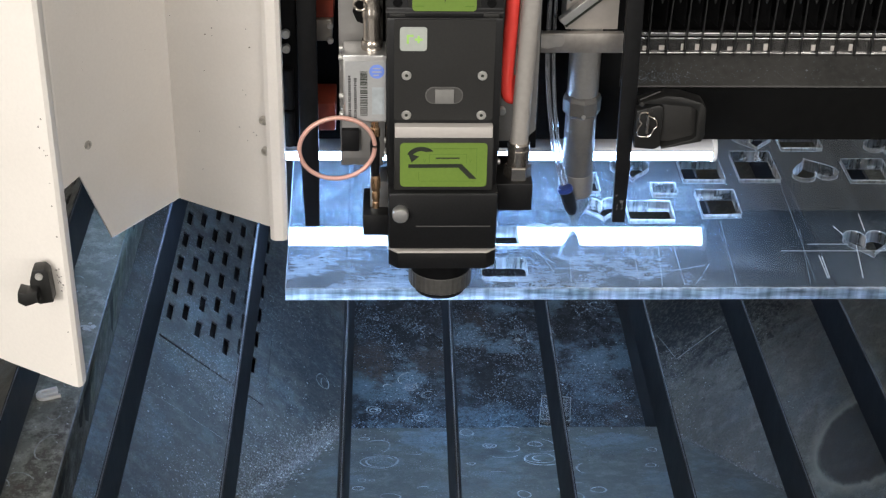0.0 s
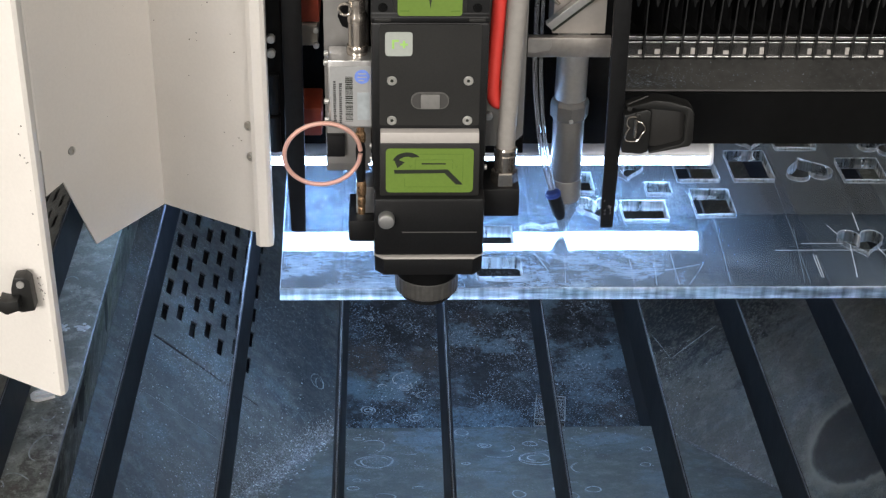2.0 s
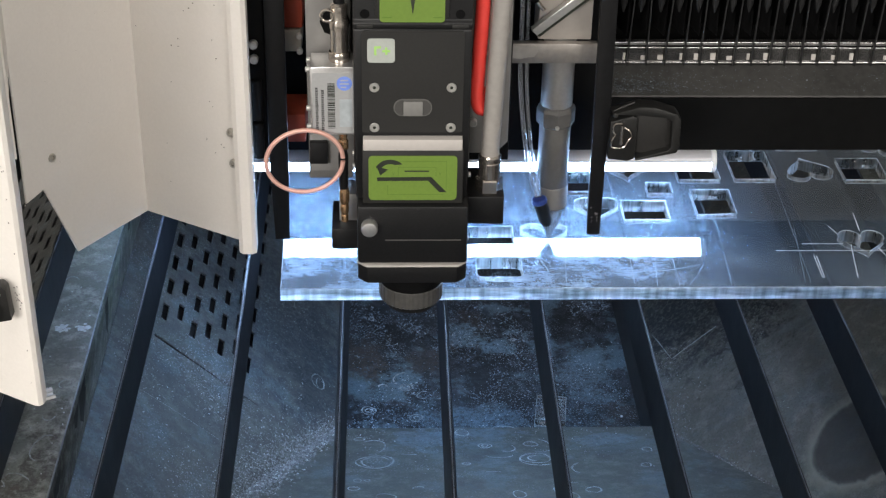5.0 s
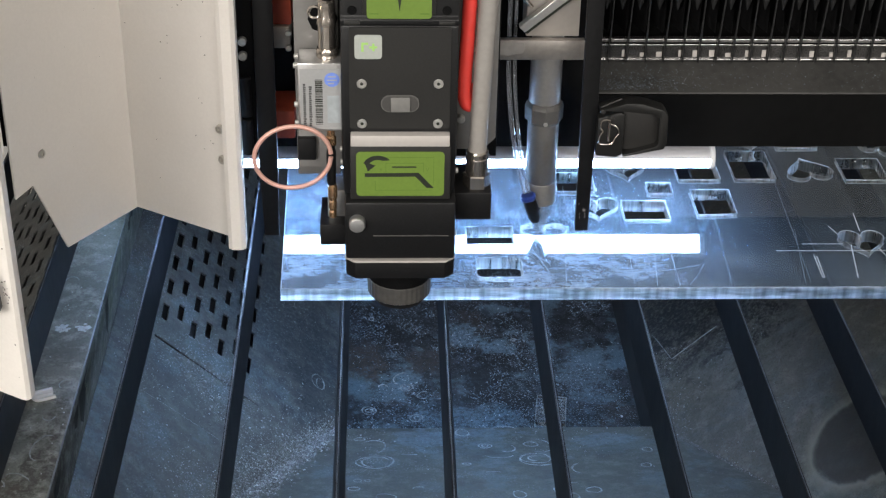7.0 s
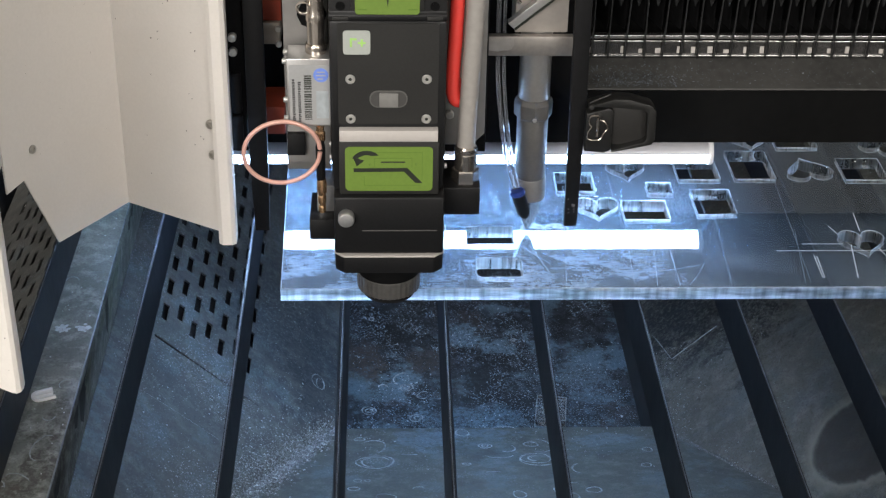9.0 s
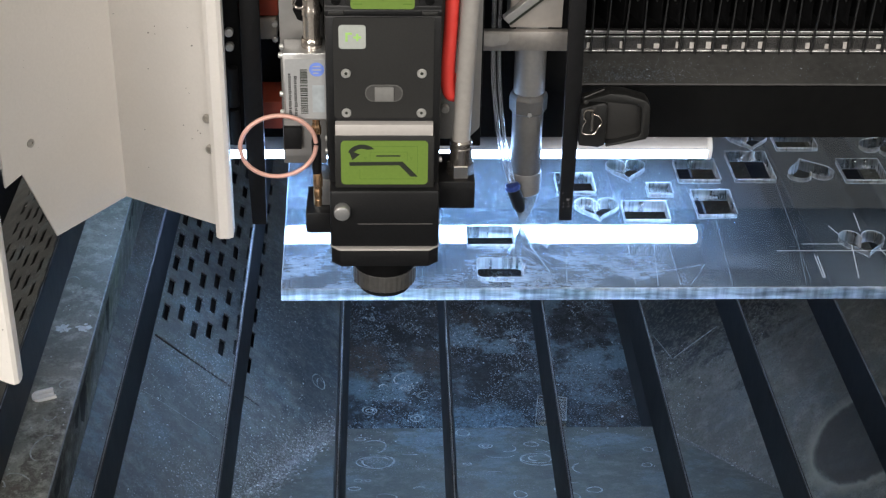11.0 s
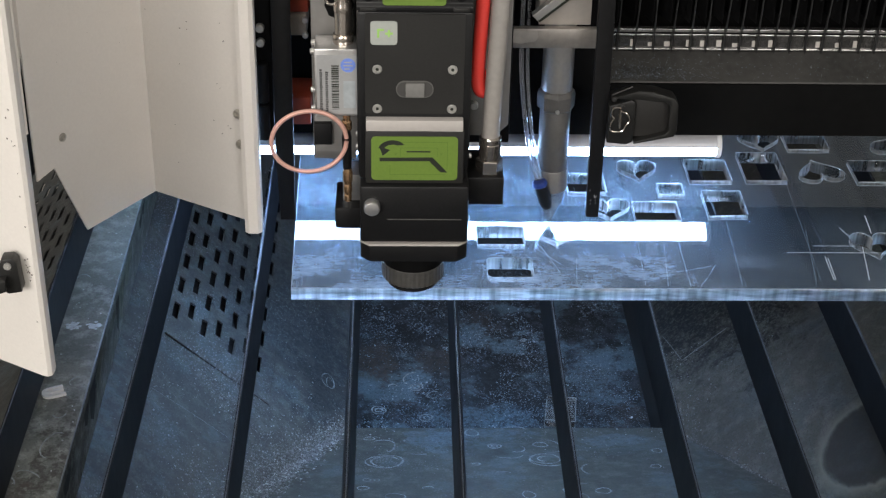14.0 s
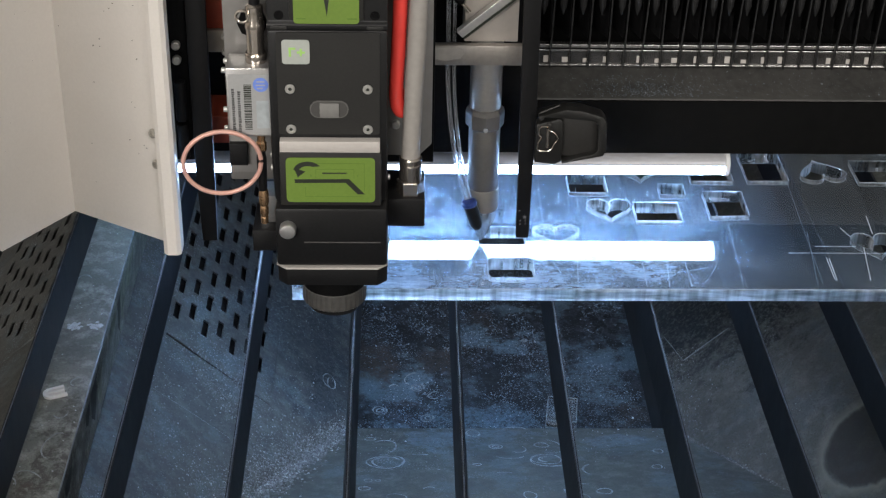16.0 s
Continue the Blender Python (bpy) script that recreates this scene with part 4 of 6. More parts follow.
def slat():
    t = thing("bed_slat", (0, 0, -0.05), "black metal knife-edged slat across the chip tray", "slat", "bed slats")
    prof = [(-0.0056, -0.045), (-0.0014, -0.0004), (0.0014, -0.0004), (0.0056, -0.045)]
    part("blade", prism(prof, "y", -0.62, 1.0, 0.0), M_SLAT, t, smooth=False)
    part("ridge", prism([(-0.0006, -0.0004), (-0.0004, 0.0), (0.0004, 0.0), (0.0006, -0.0004)], "y", -0.62, 1.0), M_RIDGE, t, "worn bright ridge", smooth=False)
    return t


first = slat()
SLAT0 = 0.0623
first.location = (SLAT0, 0, -0.05)
# the slats stand a little loose in their slots: shift in metres, turn in degrees
LOOSE = {-3: (-0.0072, 0.0), -2: (-0.0020, -0.45), -1: (-0.0008, 0.0), 1: (0.0022, -0.5), 2: (0.0008, -0.4), 4: (0.0006, 0.25), 5: (0.0006, 0.6)}
for i in list(range(-5, 0)) + list(range(1, 9)):
    dx, turn = LOOSE.get(i, (0.0, 0.0))
    copy_thing(first, pose(SLAT0 + 0.1 * i + dx, 0, -0.05, 0, 0, turn))


def frame_bars():
    t = thing("machine_side", (0.2, -0.7, -0.9), "pale machine base with its front and side panels", "machine base")
    part("front_panel", box(-0.9, 1.3, -0.66, -0.62, -0.9, -0.05), M_MACHINE, t)
    part("side_panel", box(-0.94, -0.9, -0.66, 1.0, -0.9, -0.05), M_MACHINE, t)
    part("side_panel", box(1.3, 1.34, -0.66, 1.0, -0.9, -0.05), M_MACHINE, t)
    part("back_panel", box(-0.94, 1.34, 1.0, 1.04, -0.9, -0.05), M_MACHINE, t)
    part("bottom_panel", box(-0.9, 1.3, -0.62, 1.0, -0.9, -0.86), M_MACHINE, t)


frame_bars()

# ---------------------------------------------------------------- acrylic sheet
def sheet():
    holes = [rect(0.191, 0.242, 0.087, 0.125), round_rect(0.1985, 0.2465, 0.021, 0.060, 0.006), rect(0.298, 0.342, 0.204, 0.249),
             heart(0.339, 0.166, 0.050, 0.046), rect(0.366, 0.4165, 0.140, 0.182), rect(0.400, 0.429, 0.199, 0.225),
             [(0.448, 0.150), (0.492, 0.152), (0.493, 0.208), (0.448, 0.208)], rect(0.440, 0.489, 0.232, 0.284), rect(0.505, 0.553, 0.233, 0.303),
             heart(0.5945, 0.2615, 0.055, 0.050, 190), rect(0.633, 0.683, 0.231, 0.284), heart(0.6155, 0.090, 0.050, 0.050),
             heart(0.383, 0.258, 0.046, 0.048), heart(0.541, 0.336, 0.05, 0.048), rect(0.570, 0.620, 0.312, 0.355),
             heart(0.70, 0.325, 0.05, 0.05, 150), heart(0.2755, 0.1105, 0.0505, 0.0415), rect(0.72, 0.77, 0.15, 0.19), rect(0.72, 0.77, 0.05, 0.09)]
    outline = [(-0.0, 0.0), (1.15, 0.0), (1.15, 0.62), (-0.012, 0.62), (-0.006, 0.3)]
    bm = cut_sheet(outline, holes, 0.0067, 0.0006, Matrix.Translation((0, 0, 0.0075)))
    bm.normal_update()
    for f in bm.faces:
        c = f.calc_center_median()
        rim = c.y < 0.004 or c.x < 0.001
        f.material_index = 0 if f.normal.z > 0.9 else 3 if f.normal.z < -0.9 else 4 if abs(f.normal.z) > 0.3 else 1 if rim else 2
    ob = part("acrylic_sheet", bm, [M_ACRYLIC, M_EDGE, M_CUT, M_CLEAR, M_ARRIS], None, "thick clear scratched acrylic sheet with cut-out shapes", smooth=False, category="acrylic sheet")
    ob.visible_shadow = False
    # engraved construction lines and hairline scores
    z = 0.01525
    bm = None

    def score(x0, y0, x1, y1, w=0.0006):
        d = Vector((x1 - x0, y1 - y0, 0)).normalized()
        s = Vector((-d.y, d.x, 0)) * w
        p = [Vector((x0, y0, z)) - s, Vector((x1, y1, z)) - s, Vector((x1, y1, z)) + s, Vector((x0, y0, z)) + s]
        own = bmesh.new() if bm is None else bm
        own.faces.new([own.verts.new(v) for v in p])
        if bm is None:
            part("engraved_line", own, M_SCRATCH, ob, smooth=False)

    for a in ((0.517, 0.071, 0.70, 0.071), (0.548, 0.085, 0.592, 0.085), (0.640, 0.085, 0.70, 0.085), (0.620, 0.151, 0.617, 0.112),
              (0.585, 0.124, 0.5915, 0.105), (0.600, 0.083, 0.590, 0.016), (0.628, 0.076, 0.640, 0.018), (0.555, 0.062, 0.5535, 0.017),
              (0.5535, 0.017, 0.5555, 0.017), (0.5575, 0.060, 0.5555, 0.017)):
        score(*a, 0.0005)
    bm = bmesh.new()
    for a in ((0.3611, 0.0916, 0.3581, 0.0054), (0.3889, 0.088, 0.3808, 0.0031), (0.4047, 0.0999, 0.4039, 0.003), (0.2927, 0.0592, 0.2879, 0.002),
              (0.4262, 0.0248, 0.4354, 0.0439), (0.4137, 0.003, 0.4234, 0.0193), (0.257, 0.083, 0.273, 0.030), (0.250, 0.080, 0.276, 0.045)):
        score(*a, 0.00028)
    for a in ((0.4643, 0.1364, 0.457, 0.0028), (0.5485, 0.2208, 0.5393, 0.0078), (0.547, 0.1177, 0.5335, 0.0078), (0.142, 0.0371, 0.1425, 0.0096),
              (0.1819, 0.0204, 0.1837, 0.0094), (0.181, 0.2142, 0.1856, 0.1748), (0.3053, 0.2141, 0.3045, 0.1747), (0.37, 0.28, 0.385, 0.215)):
        score(*a, 0.00015)
    rnd = random.Random(31)
    for i in range(190):
        x, y, ln = rnd.uniform(0.01, 0.78), rnd.uniform(0.006, 0.30), rnd.uniform(0.003, 0.016)
        a = rnd.choice((1.75, 0.5, 2.4, 0.05)) + rnd.gauss(0, 0.25)
        score(x, y, x + ln * math.cos(a), min(max(y + ln * math.sin(a), 0.003), 0.31), rnd.uniform(0.00004, 0.00010))
    arc = [(0.339 + 0.0103 * i, 0.034 - 0.008 * math.sin(math.pi * i / 9) + 0.001 * i) for i in range(10)]
    for p, q in zip(arc, arc[1:]):
        score(*p, *q, 0.0003)
    part("hairline_scratch", bm, M_HAIR, ob, "fine hairline scratches", smooth=False, kind="stuff")


sheet()


def cut_piece():
    bm = cut_sheet(heart(0.2755, 0.1105, 0.0498, 0.0408), [], 0.0066, 0.0007, Matrix.Translation((0, 0, 0.0072)))
    bm.normal_update()
    for f in bm.faces:
        f.material_index = 0 if f.normal.z > 0.9 else 2 if f.normal.z < -0.9 else 3 if abs(f.normal.z) > 0.3 else 1
    ob = part("heart_cutout", bm, [M_ACRYLIC, M_CUT, M_CLEAR, M_ARRIS], None, "clear acrylic heart just cut, still in the sheet", smooth=False, category="cut piece")
    ob.visible_shadow = False


cut_piece()


def small_bits():
    # U-shaped offcut on the channel
    c = (-0.2265, -0.0925)
    bend = [(-0.0035 + 0.0080 * math.cos(q), 0.0080 * math.sin(q)) for q in np.linspace(radians(90), radians(270), 13)]
    inner = [(-0.0030 + 0.0052 * math.cos(q), 0.0052 * math.sin(q)) for q in np.linspace(radians(270), radians(195), 6)]
    inner2 = [(x, -y) for x, y in inner[::-1]]
    outer = [(0.0105, 0.0080)] + bend + [(0.0105, -0.0080), (0.0105, -0.0052)] + inner + [(0.0095, -0.0013), (0.0095, 0.0013)] + inner2 + [(0.0105, 0.0052)]
    a = radians(24)
    outer = [(c[0] + math.cos(a) * x - math.sin(a) * y, c[1] + math.sin(a) * x + math.cos(a) * y) for x, y in outer]
    part("offcut", prism(outer, "z", -0.0496, -0.0468), M_LAMPBODY, None, "small white three-pronged plastic offcut on the channel", category="offcut")
    bm = prism([(0.3100, 0.3707), (0.3483, 0.3655), (0.3420, 0.3135), (0.3025, 0.318)], "z", -0.3995, -0.388, 0.0010)
    ob = part("offcut", bm, M_OFFCUT, None, "clear square acrylic offcut on the bin floor", category="offcut")
    # thin pale rods added to paint the bright outline of the clear square
    ring = [(0.3100, 0.3707), (0.3483, 0.3655), (0.3420, 0.3135), (0.3025, 0.318)]
    for z in (-0.3880, -0.3990):
        bm = bmesh.new()
        for (xa, ya), (xb, yb) in zip(ring, ring[1:] + ring[:1]):
            rod((xa, ya, z), (xb, yb, z), 0.0006, 6, bm=bm)
        part("cut_rim", bm, M_DROP, ob, "pale rods drawing the bright edge lines")


small_bits()

# ---------------------------------------------------------------- gantry (moves to and fro)
GANTRY, CARRIAGE = [], []


def gantry():
    t = thing("gantry_beam", (0.3, 0.22, 0.10), "black gantry beam with dusty ledge and rail", "gantry beam")
    GANTRY.append(t)
    part("beam_body", prism([(0.160, 0.098), (0.160, 0.158), (0.1635, 0.1598), (0.192, 0.1800), (0.30, 0.181), (0.30, 0.098)], "x", -1.2, 1.7), M_BEAM, t, smooth=False)
    part("ledge", prism([(0.1603, 0.1594), (0.1612, 0.1610), (0.192, 0.1825), (0.194, 0.1812), (0.165, 0.1618)], "x", -1.2, 1.7), M_LEDGE, t,
         "sloping ledge dusted with chips", smooth=False)
    part("rail", box(-1.2, 1.7, 0.1955, 0.203, 0.1825, 0.2065), M_RAIL, t, "dusty metal guide rail", smooth=False)
    for z0, z1, y0 in ((0.2035, 0.2072, 0.1935), (0.1992, 0.2012, 0.1940), (0.1828, 0.1850, 0.1930)):
        part("rail_lip", box(-1.2, 1.7, y0, 0.1955, z0, z1, 0.0004), M_LIP, t, smooth=False)
    # the groove's darkness is painted as a black strip between the lips
    part("rail_groove", box(-1.2, 1.7, 0.1948, 0.1955, 0.2012, 0.2035), M_SOOT, t, smooth=False)
    part("back_plate", box(-1.2, 1.7, 0.262, 0.30, 0.181, 0.6), M_BEAM, t, smooth=False)
    # bellows
    b = thing("bellows", (0.6, 0.2, 0.2), "black pleated bellows over the guide rail", "bellows")
    GANTRY.append(b)
    rnd = random.Random(5)
    xs, x = [], 0.205
    while x < 0.92:
        xs.append(x)
        x += 0.0186 + rnd.uniform(-0.0022, 0.0022)
    bm = bmesh.new()
    prev = None
    for i, x in enumerate(xs):
        for xx, y in ((x, 0.2065), (x + 0.0093, 0.246)):
            cur = (bm.verts.new((xx, y, 0.2085)), bm.verts.new((xx + 0.002, y + 0.002, 0.6)))
            if prev:
                bm.faces.new((prev[0], cur[0], cur[1], prev[1]))
            prev = cur
    part("folded_cloth", bm, M_BELLOWS, b, smooth=False)
    for x in xs:
        lean = rnd.uniform(-0.001, 0.004)
        bm = prism([(x - 0.0008, 0.1820), (x + 0.0006, 0.1820), (x + 0.0016 + lean, 0.26), (x + 0.0030 + lean, 0.42), (x + 0.0016 + lean, 0.42), (x + 0.0004 + lean, 0.26)],
                   "y", 0.1895, 0.1930)
        part("pleat_frame", bm, M_PLEAT, b, smooth=False)
    for x in xs[2:]:
        bm = lathe([(0.0006, 0), (0.0036, 0.010), (0.0040, 0.018), (0.0006, 0.040)], (x + 0.012, 0.20, 0.238), seg=10)
        part("fold_tip", bm, M_PLEAT, b)
    # added pale slips imitate the bright reflections beside the pleats
    bm = bmesh.new()
    for x in xs:
        if rnd.random() < 0.85:
            w = rnd.uniform(0.002, 0.006)
            box(x - 0.002 - w, x - 0.0015, 0.1940, 0.1952, 0.187, 0.1905 + rnd.uniform(0, 0.004), bm=bm)
    part("rail_glint", bm, M_STRIP, t, "pale slips painting reflections on the rail", smooth=False)
    # chips lying on the ledge
    bm = bmesh.new()
    for i in range(1500):
        x, u = (rnd.gauss(0.365, 0.036), rnd.betavariate(1.4, 3.6)) if i % 5 < 3 else (rnd.uniform(0.31, 0.80), rnd.betavariate(1.2, 1.8))
        p = Vector((x, 0.1625 + 0.029 * u, 0.1619 + 0.0203 * u))
        r = rnd.uniform(0.0004, 0.0010)
        v = [bm.verts.new(p + Vector((rnd.uniform(-r, r), rnd.uniform(-r, r), rnd.uniform(0, r)))) for k in range(4)]
        for f in ((0, 1, 2), (0, 2, 3), (0, 3, 1), (1, 3, 2)):
            bm.faces.new([v[k] for k in f])
    part("ledge_chips", bm, M_CHIP, t, "pale chips on the ledge", smooth=False, kind="stuff")
    # lamp tube under the beam
    l = thing("led_tube", (0.162, 0.19, 0.07), "lit white LED tube fixed under the gantry beam", "tube lamp")
    GANTRY.append(l)
    cy, cz, r, x0, x1 = 0.1890, 0.0718, 0.0128, -0.140, 0.4585
    for nm, a0, a1, mat in (("diffuser", 170, 370, M_GLOW), ("housing", 10, 170, M_LAMPBACK)):
        pts = [(cy + r * math.cos(radians(a)), cz + r * math.sin(radians(a))) for a in np.linspace(a0, a1, 21)]
        part(nm, prism(pts, "x", x0, x1), mat, l, "glowing diffuser" if nm == "diffuser" else "white aluminium back", smooth=True)
    for a, b2 in ((x1, x1 + 0.0055), (x0 - 0.0055, x0)):
        part("end_cap", rod((a, cy, cz), (b2, cy, cz), r + 0.0016, 24, bev=0.001), M_LAMPBODY, l, "white end cap")
    for x in (-0.05, 0.16, 0.40):
        part("clip", box(x - 0.006, x + 0.006, cy - 0.004, cy + 0.004, cz + r - 0.002, 0.0985), M_ALU, l)


gantry()

# ---------------------------------------------------------------- cutting carriage (moves along the gantry too)
def carried(name, base, label, category):
    t = thing(name, base, label, category)
    CARRIAGE.append(t)
    return t


def flat(pts, y, depth=0.0006):
    return prism(pts, "y", y - depth, y)


def laser_head():
    t = carried("laser_head", (0.108, -0.03, 0.033), "black laser cutting head with green warning labels", "laser head")
    up = prism([(0.055, 0.2), (0.055, 0.3275), (0.159, 0.3275), (0.159, 0.2), (0.1575, 0.16), (0.0565, 0.16)], "y", -0.061, 0.03, 0.003)
    part("upper_body", up, M_BLACK, t)
    part("face_plate", flat(round_rect(0.0625, 0.152, 0.2290, 0.3260, 0.002), -0.0612, 0.0016), M_FACE, t)
    # stepped top block with shoulder and two sunk bolts
    part("top_block", prism([(-0.0600, 0.3270), (-0.0600, 0.3320), (-0.0575, 0.3345), (-0.0575, 0.47), (0.02, 0.47), (0.02, 0.3270)], "x", 0.0550, 0.1590, 0.0012), M_BLACK, t)
    part("label_backing", box(0.0745, 0.1385, -0.0600, -0.05, 0.3365, 0.405, 0.001), M_FACE, t)
    part("top_label", flat(round_rect(0.0783, 0.1345, 0.3335, 0.40, 0.003), -0.0600, 0.0008), M_GREEN, t, "green label with a dark pointer")
    part("pointer", flat([(0.1045, 0.356), (0.1068, 0.3405), (0.1090, 0.356), (0.1090, 0.38), (0.1045, 0.38)], -0.0609, 0.0002), M_INK, t)
    for x in (0.0845, 0.1285):
        part("label_print", flat([(x - 0.004, 0.3375), (x + 0.004, 0.3375), (x + 0.004, 0.3388), (x - 0.004, 0.3388)], -0.0609, 0.0002), M_GREEN_LINE, t)
    for x in (0.0655, 0.1480):
        part("sunk_bolt", lathe([(0.0042, 0), (0.0042, 0.0006), (0.0030, 0.0006), (0.0028, 0.0002), (0.0001, 0.0002)], (x, -0.0576, 0.3400), (0, -1, 0), 18), M_SOOT, t)
        part("bolt_tab", box(x - 0.007, x + 0.007, -0.0614, -0.058, 0.3275, 0.3315, 0.001), M_FACE, t)
    part("badge", flat(round_rect(0.0675, 0.0915, 0.297, 0.3195, 0.003), -0.0629, 0.0009), M_STICKER, t, "pale rounded badge with lime print")
    for pts in ([(0.0735, 0.304), (0.0735, 0.3125), (0.0795, 0.3125), (0.0795, 0.3105), (0.0755, 0.3105), (0.0755, 0.304)],
                [(0.0805, 0.307), (0.0830, 0.307), (0.0830, 0.3045), (0.0850, 0.3045), (0.0850, 0.307), (0.0875, 0.307),
                 (0.0875, 0.3090), (0.0850, 0.3090), (0.0850, 0.3115), (0.0830, 0.3115), (0.0830, 0.3090), (0.0805, 0.3090)]):
        part("badge_print", flat(pts, -0.0639, 0.0002), M_LIME, t, smooth=False)
    for x in (0.0735, 0.1415):
        for z in (0.2340, 0.2730):
            s = part("screw", lathe([(0.0044, 0), (0.0044, 0.0008), (0.0038, 0.0015), (0.0023, 0.0015), (0.0020, 0.0006), (0.0001, 0.0006)], (x, -0.0628, z), (0, -1, 0), 20), M_SCREW, t, "pale socket screw")
            part("socket", lathe([(0.0016, 0), (0.0016, 0.0002), (0.0002, 0.0002)], (x, -0.0634, z), (0, -1, 0), 6), M_INK, s)
    part("sight_rim", flat(round_rect(0.0905, 0.1245, 0.2455, 0.2620, 0.0078, 8), -0.0629, 0.0008), M_NOZZLE, t)
    part("sight_recess", flat(round_rect(0.0915, 0.1235, 0.2465, 0.2610, 0.0069, 8), -0.0638, 0.0002), M_SIGHT, t)
    part("sight_glass", box(0.0990, 0.1165, -0.0662, -0.0637, 0.2465, 0.2605, 0.001), M_LENS, t, "milky rectangular sight glass")
    # bright strip and the hinged drawer with its label
    part("strip", box(0.0632, 0.1522, -0.0700, -0.055, 0.2143, 0.2250, 0.0006), M_STRIP, t, "pale metal strip")
    part("drawer", box(0.0625, 0.1535, -0.0695, -0.05, 0.1600, 0.2140, 0.0012), M_FACE, t)
    part("drawer_label", flat(round_rect(0.0680, 0.1478, 0.1642, 0.2092, 0.004), -0.0696, 0.0006), M_GREEN, t, "green label with a lifting arrow diagram")
    y = -0.0702
    arrow = [(0.0765 + 0.0002, 0.1985)]
    outer = [(0.0965 - 0.015 + 0.0135 * math.cos(a), 0.1935 + 0.011 * math.sin(a)) for a in np.linspace(radians(35), radians(165), 12)]
    inner = [(0.0965 - 0.015 + 0.0085 * math.cos(a), 0.1935 + 0.0065 * math.sin(a)) for a in np.linspace(radians(165), radians(60), 12)]
    part("arrow", flat([(p[0] + 0.006, p[1] + 0.001) for p in outer + inner], y, 0.0002), M_INK, t, smooth=False)
    part("arrow_tip", flat([(0.0752, 0.1990), (0.0785, 0.1895), (0.0855, 0.1955)], y, 0.0003), M_INK, t, smooth=False)
    part("diagram_bar", flat([(0.0755, 0.1875), (0.1245, 0.1880), (0.1385, 0.1725), (0.1320, 0.1725), (0.1215, 0.1842), (0.0758, 0.1838)], y, 0.0003), M_INK, t, smooth=False)
    part("diagram_bar", flat(rect(0.1005, 0.1225, 0.1932, 0.1945), y, 0.0003), M_INK, t, smooth=False)
    bm = bmesh.new()
    for a in ((0.085, 0.1383, 0.2033, 0.2038), (0.1379, 0.1384, 0.1755, 0.2038), (0.085, 0.136, 0.1698, 0.1703), (0.0945, 0.1290, 0.1975, 0.1980),
              (0.0945, 0.0950, 0.1885, 0.1980), (0.1286, 0.1290, 0.1885, 0.1980), (0.0850, 0.0855, 0.1698, 0.1795)):
        join(bm, flat(rect(*a), y, 0.0001))
    for x in (0.0905, 0.1325):
        join(bm, flat([(x - 0.0012, 0.1925), (x, 0.1895), (x + 0.0012, 0.1925), (x + 0.0006, 0.1925), (x, 0.1908), (x - 0.0006, 0.1925)], y, 0.0001))
    part("diagram_outline", bm, M_GREEN_LINE, t, smooth=False)
    # lower body
    part("lower_body", prism([(0.0572, 0.099), (0.0572, 0.1595), (0.1590, 0.1595), (0.1590, 0.099)], "y", -0.0745, 0.03, 0.003), M_BLACK, t)
    part("seam_line", box(0.083, 0.1525, -0.0752, -0.074, 0.1243, 0.1250), M_NOZZLE, t, smooth=False)
    k = part("knob", lathe([(0.0072, 0), (0.0076, 0.001), (0.0076, 0.008), (0.0068, 0.0095), (0.006, 0.0098)], (0.0685, -0.0735, 0.1395), (0, -1, 0), 28), M_ALU, t, "turned aluminium knob")
    oct_ = [(0.0565, 0.03), (0.0565, -0.068), (0.0655, -0.0765), (0.1505, -0.0765), (0.1597, -0.068), (0.1597, 0.03)]
    part("silver_gasket", prism(oct_, "z", 0.0965, 0.0985), M_STRIP, t, "thin bright gasket line", smooth=False)
    o2 = [(0.0575, 0.03), (0.0575, -0.067), (0.0662, -0.0755), (0.1498, -0.0755), (0.1588, -0.067), (0.1588, 0.03)]
    part("nozzle_base", prism(o2, "z", 0.0785, 0.0965, 0.001), M_BLACK, t)
    part("lens_neck", lathe([(0.0300, 0.0), (0.0300, 0.0225)], (0.108, -0.031, 0.0560), seg=40), M_SOOT, t)
    part("lens_ring", lathe([(0.0290, 0.0), (0.0308, 0.0015), (0.0311, 0.0180), (0.0306, 0.0186), (0.0270, 0.0188)], (0.108, -0.031, 0.0385), seg=72, flute=0.0005), M_RINGDARK, t, "dark ribbed lens ring", smooth=False)
    part("lens_mount", lathe([(0.0215, 0), (0.0250, 0.0012), (0.0258, 0.0035), (0.0258, 0.0080)], (0.108, -0.031, 0.0310), seg=48), M_BLACK, t)
    for x, z, dx in ((0.0555, 0.190, -1), (0.1592, 0.181, 1), (0.1592, 0.114, 1), (0.0555, 0.203, -1)):
        part("side_screw", lathe([(0.0026, 0), (0.0026, 0.0018), (0.0018, 0.0022)], (x, -0.052, z), (dx, 0, 0), 14), M_SCREW, t)
    # side blocks
    part("side_block", box(0.033, 0.058, -0.045, 0.01, 0.0975, 0.1195, 0.001), M_BLACK, t)
    part("spacer", box(0.040, 0.0575, -0.030, 0.0, 0.120, 0.148, 0.0008), M_ALU, t, "bare aluminium spacer")
    part("side_block", box(0.1588, 0.1938, -0.045, 0.015, 0.1245, 0.1535, 0.0012), M_BLACK, t)
    # gas hose with its plated fitting
    h = thing("gas_hose", (0.180, -0.03, 0.1535), "grey gas hose with plated fitting on the laser head", "hose")
    CARRIAGE.append(h)
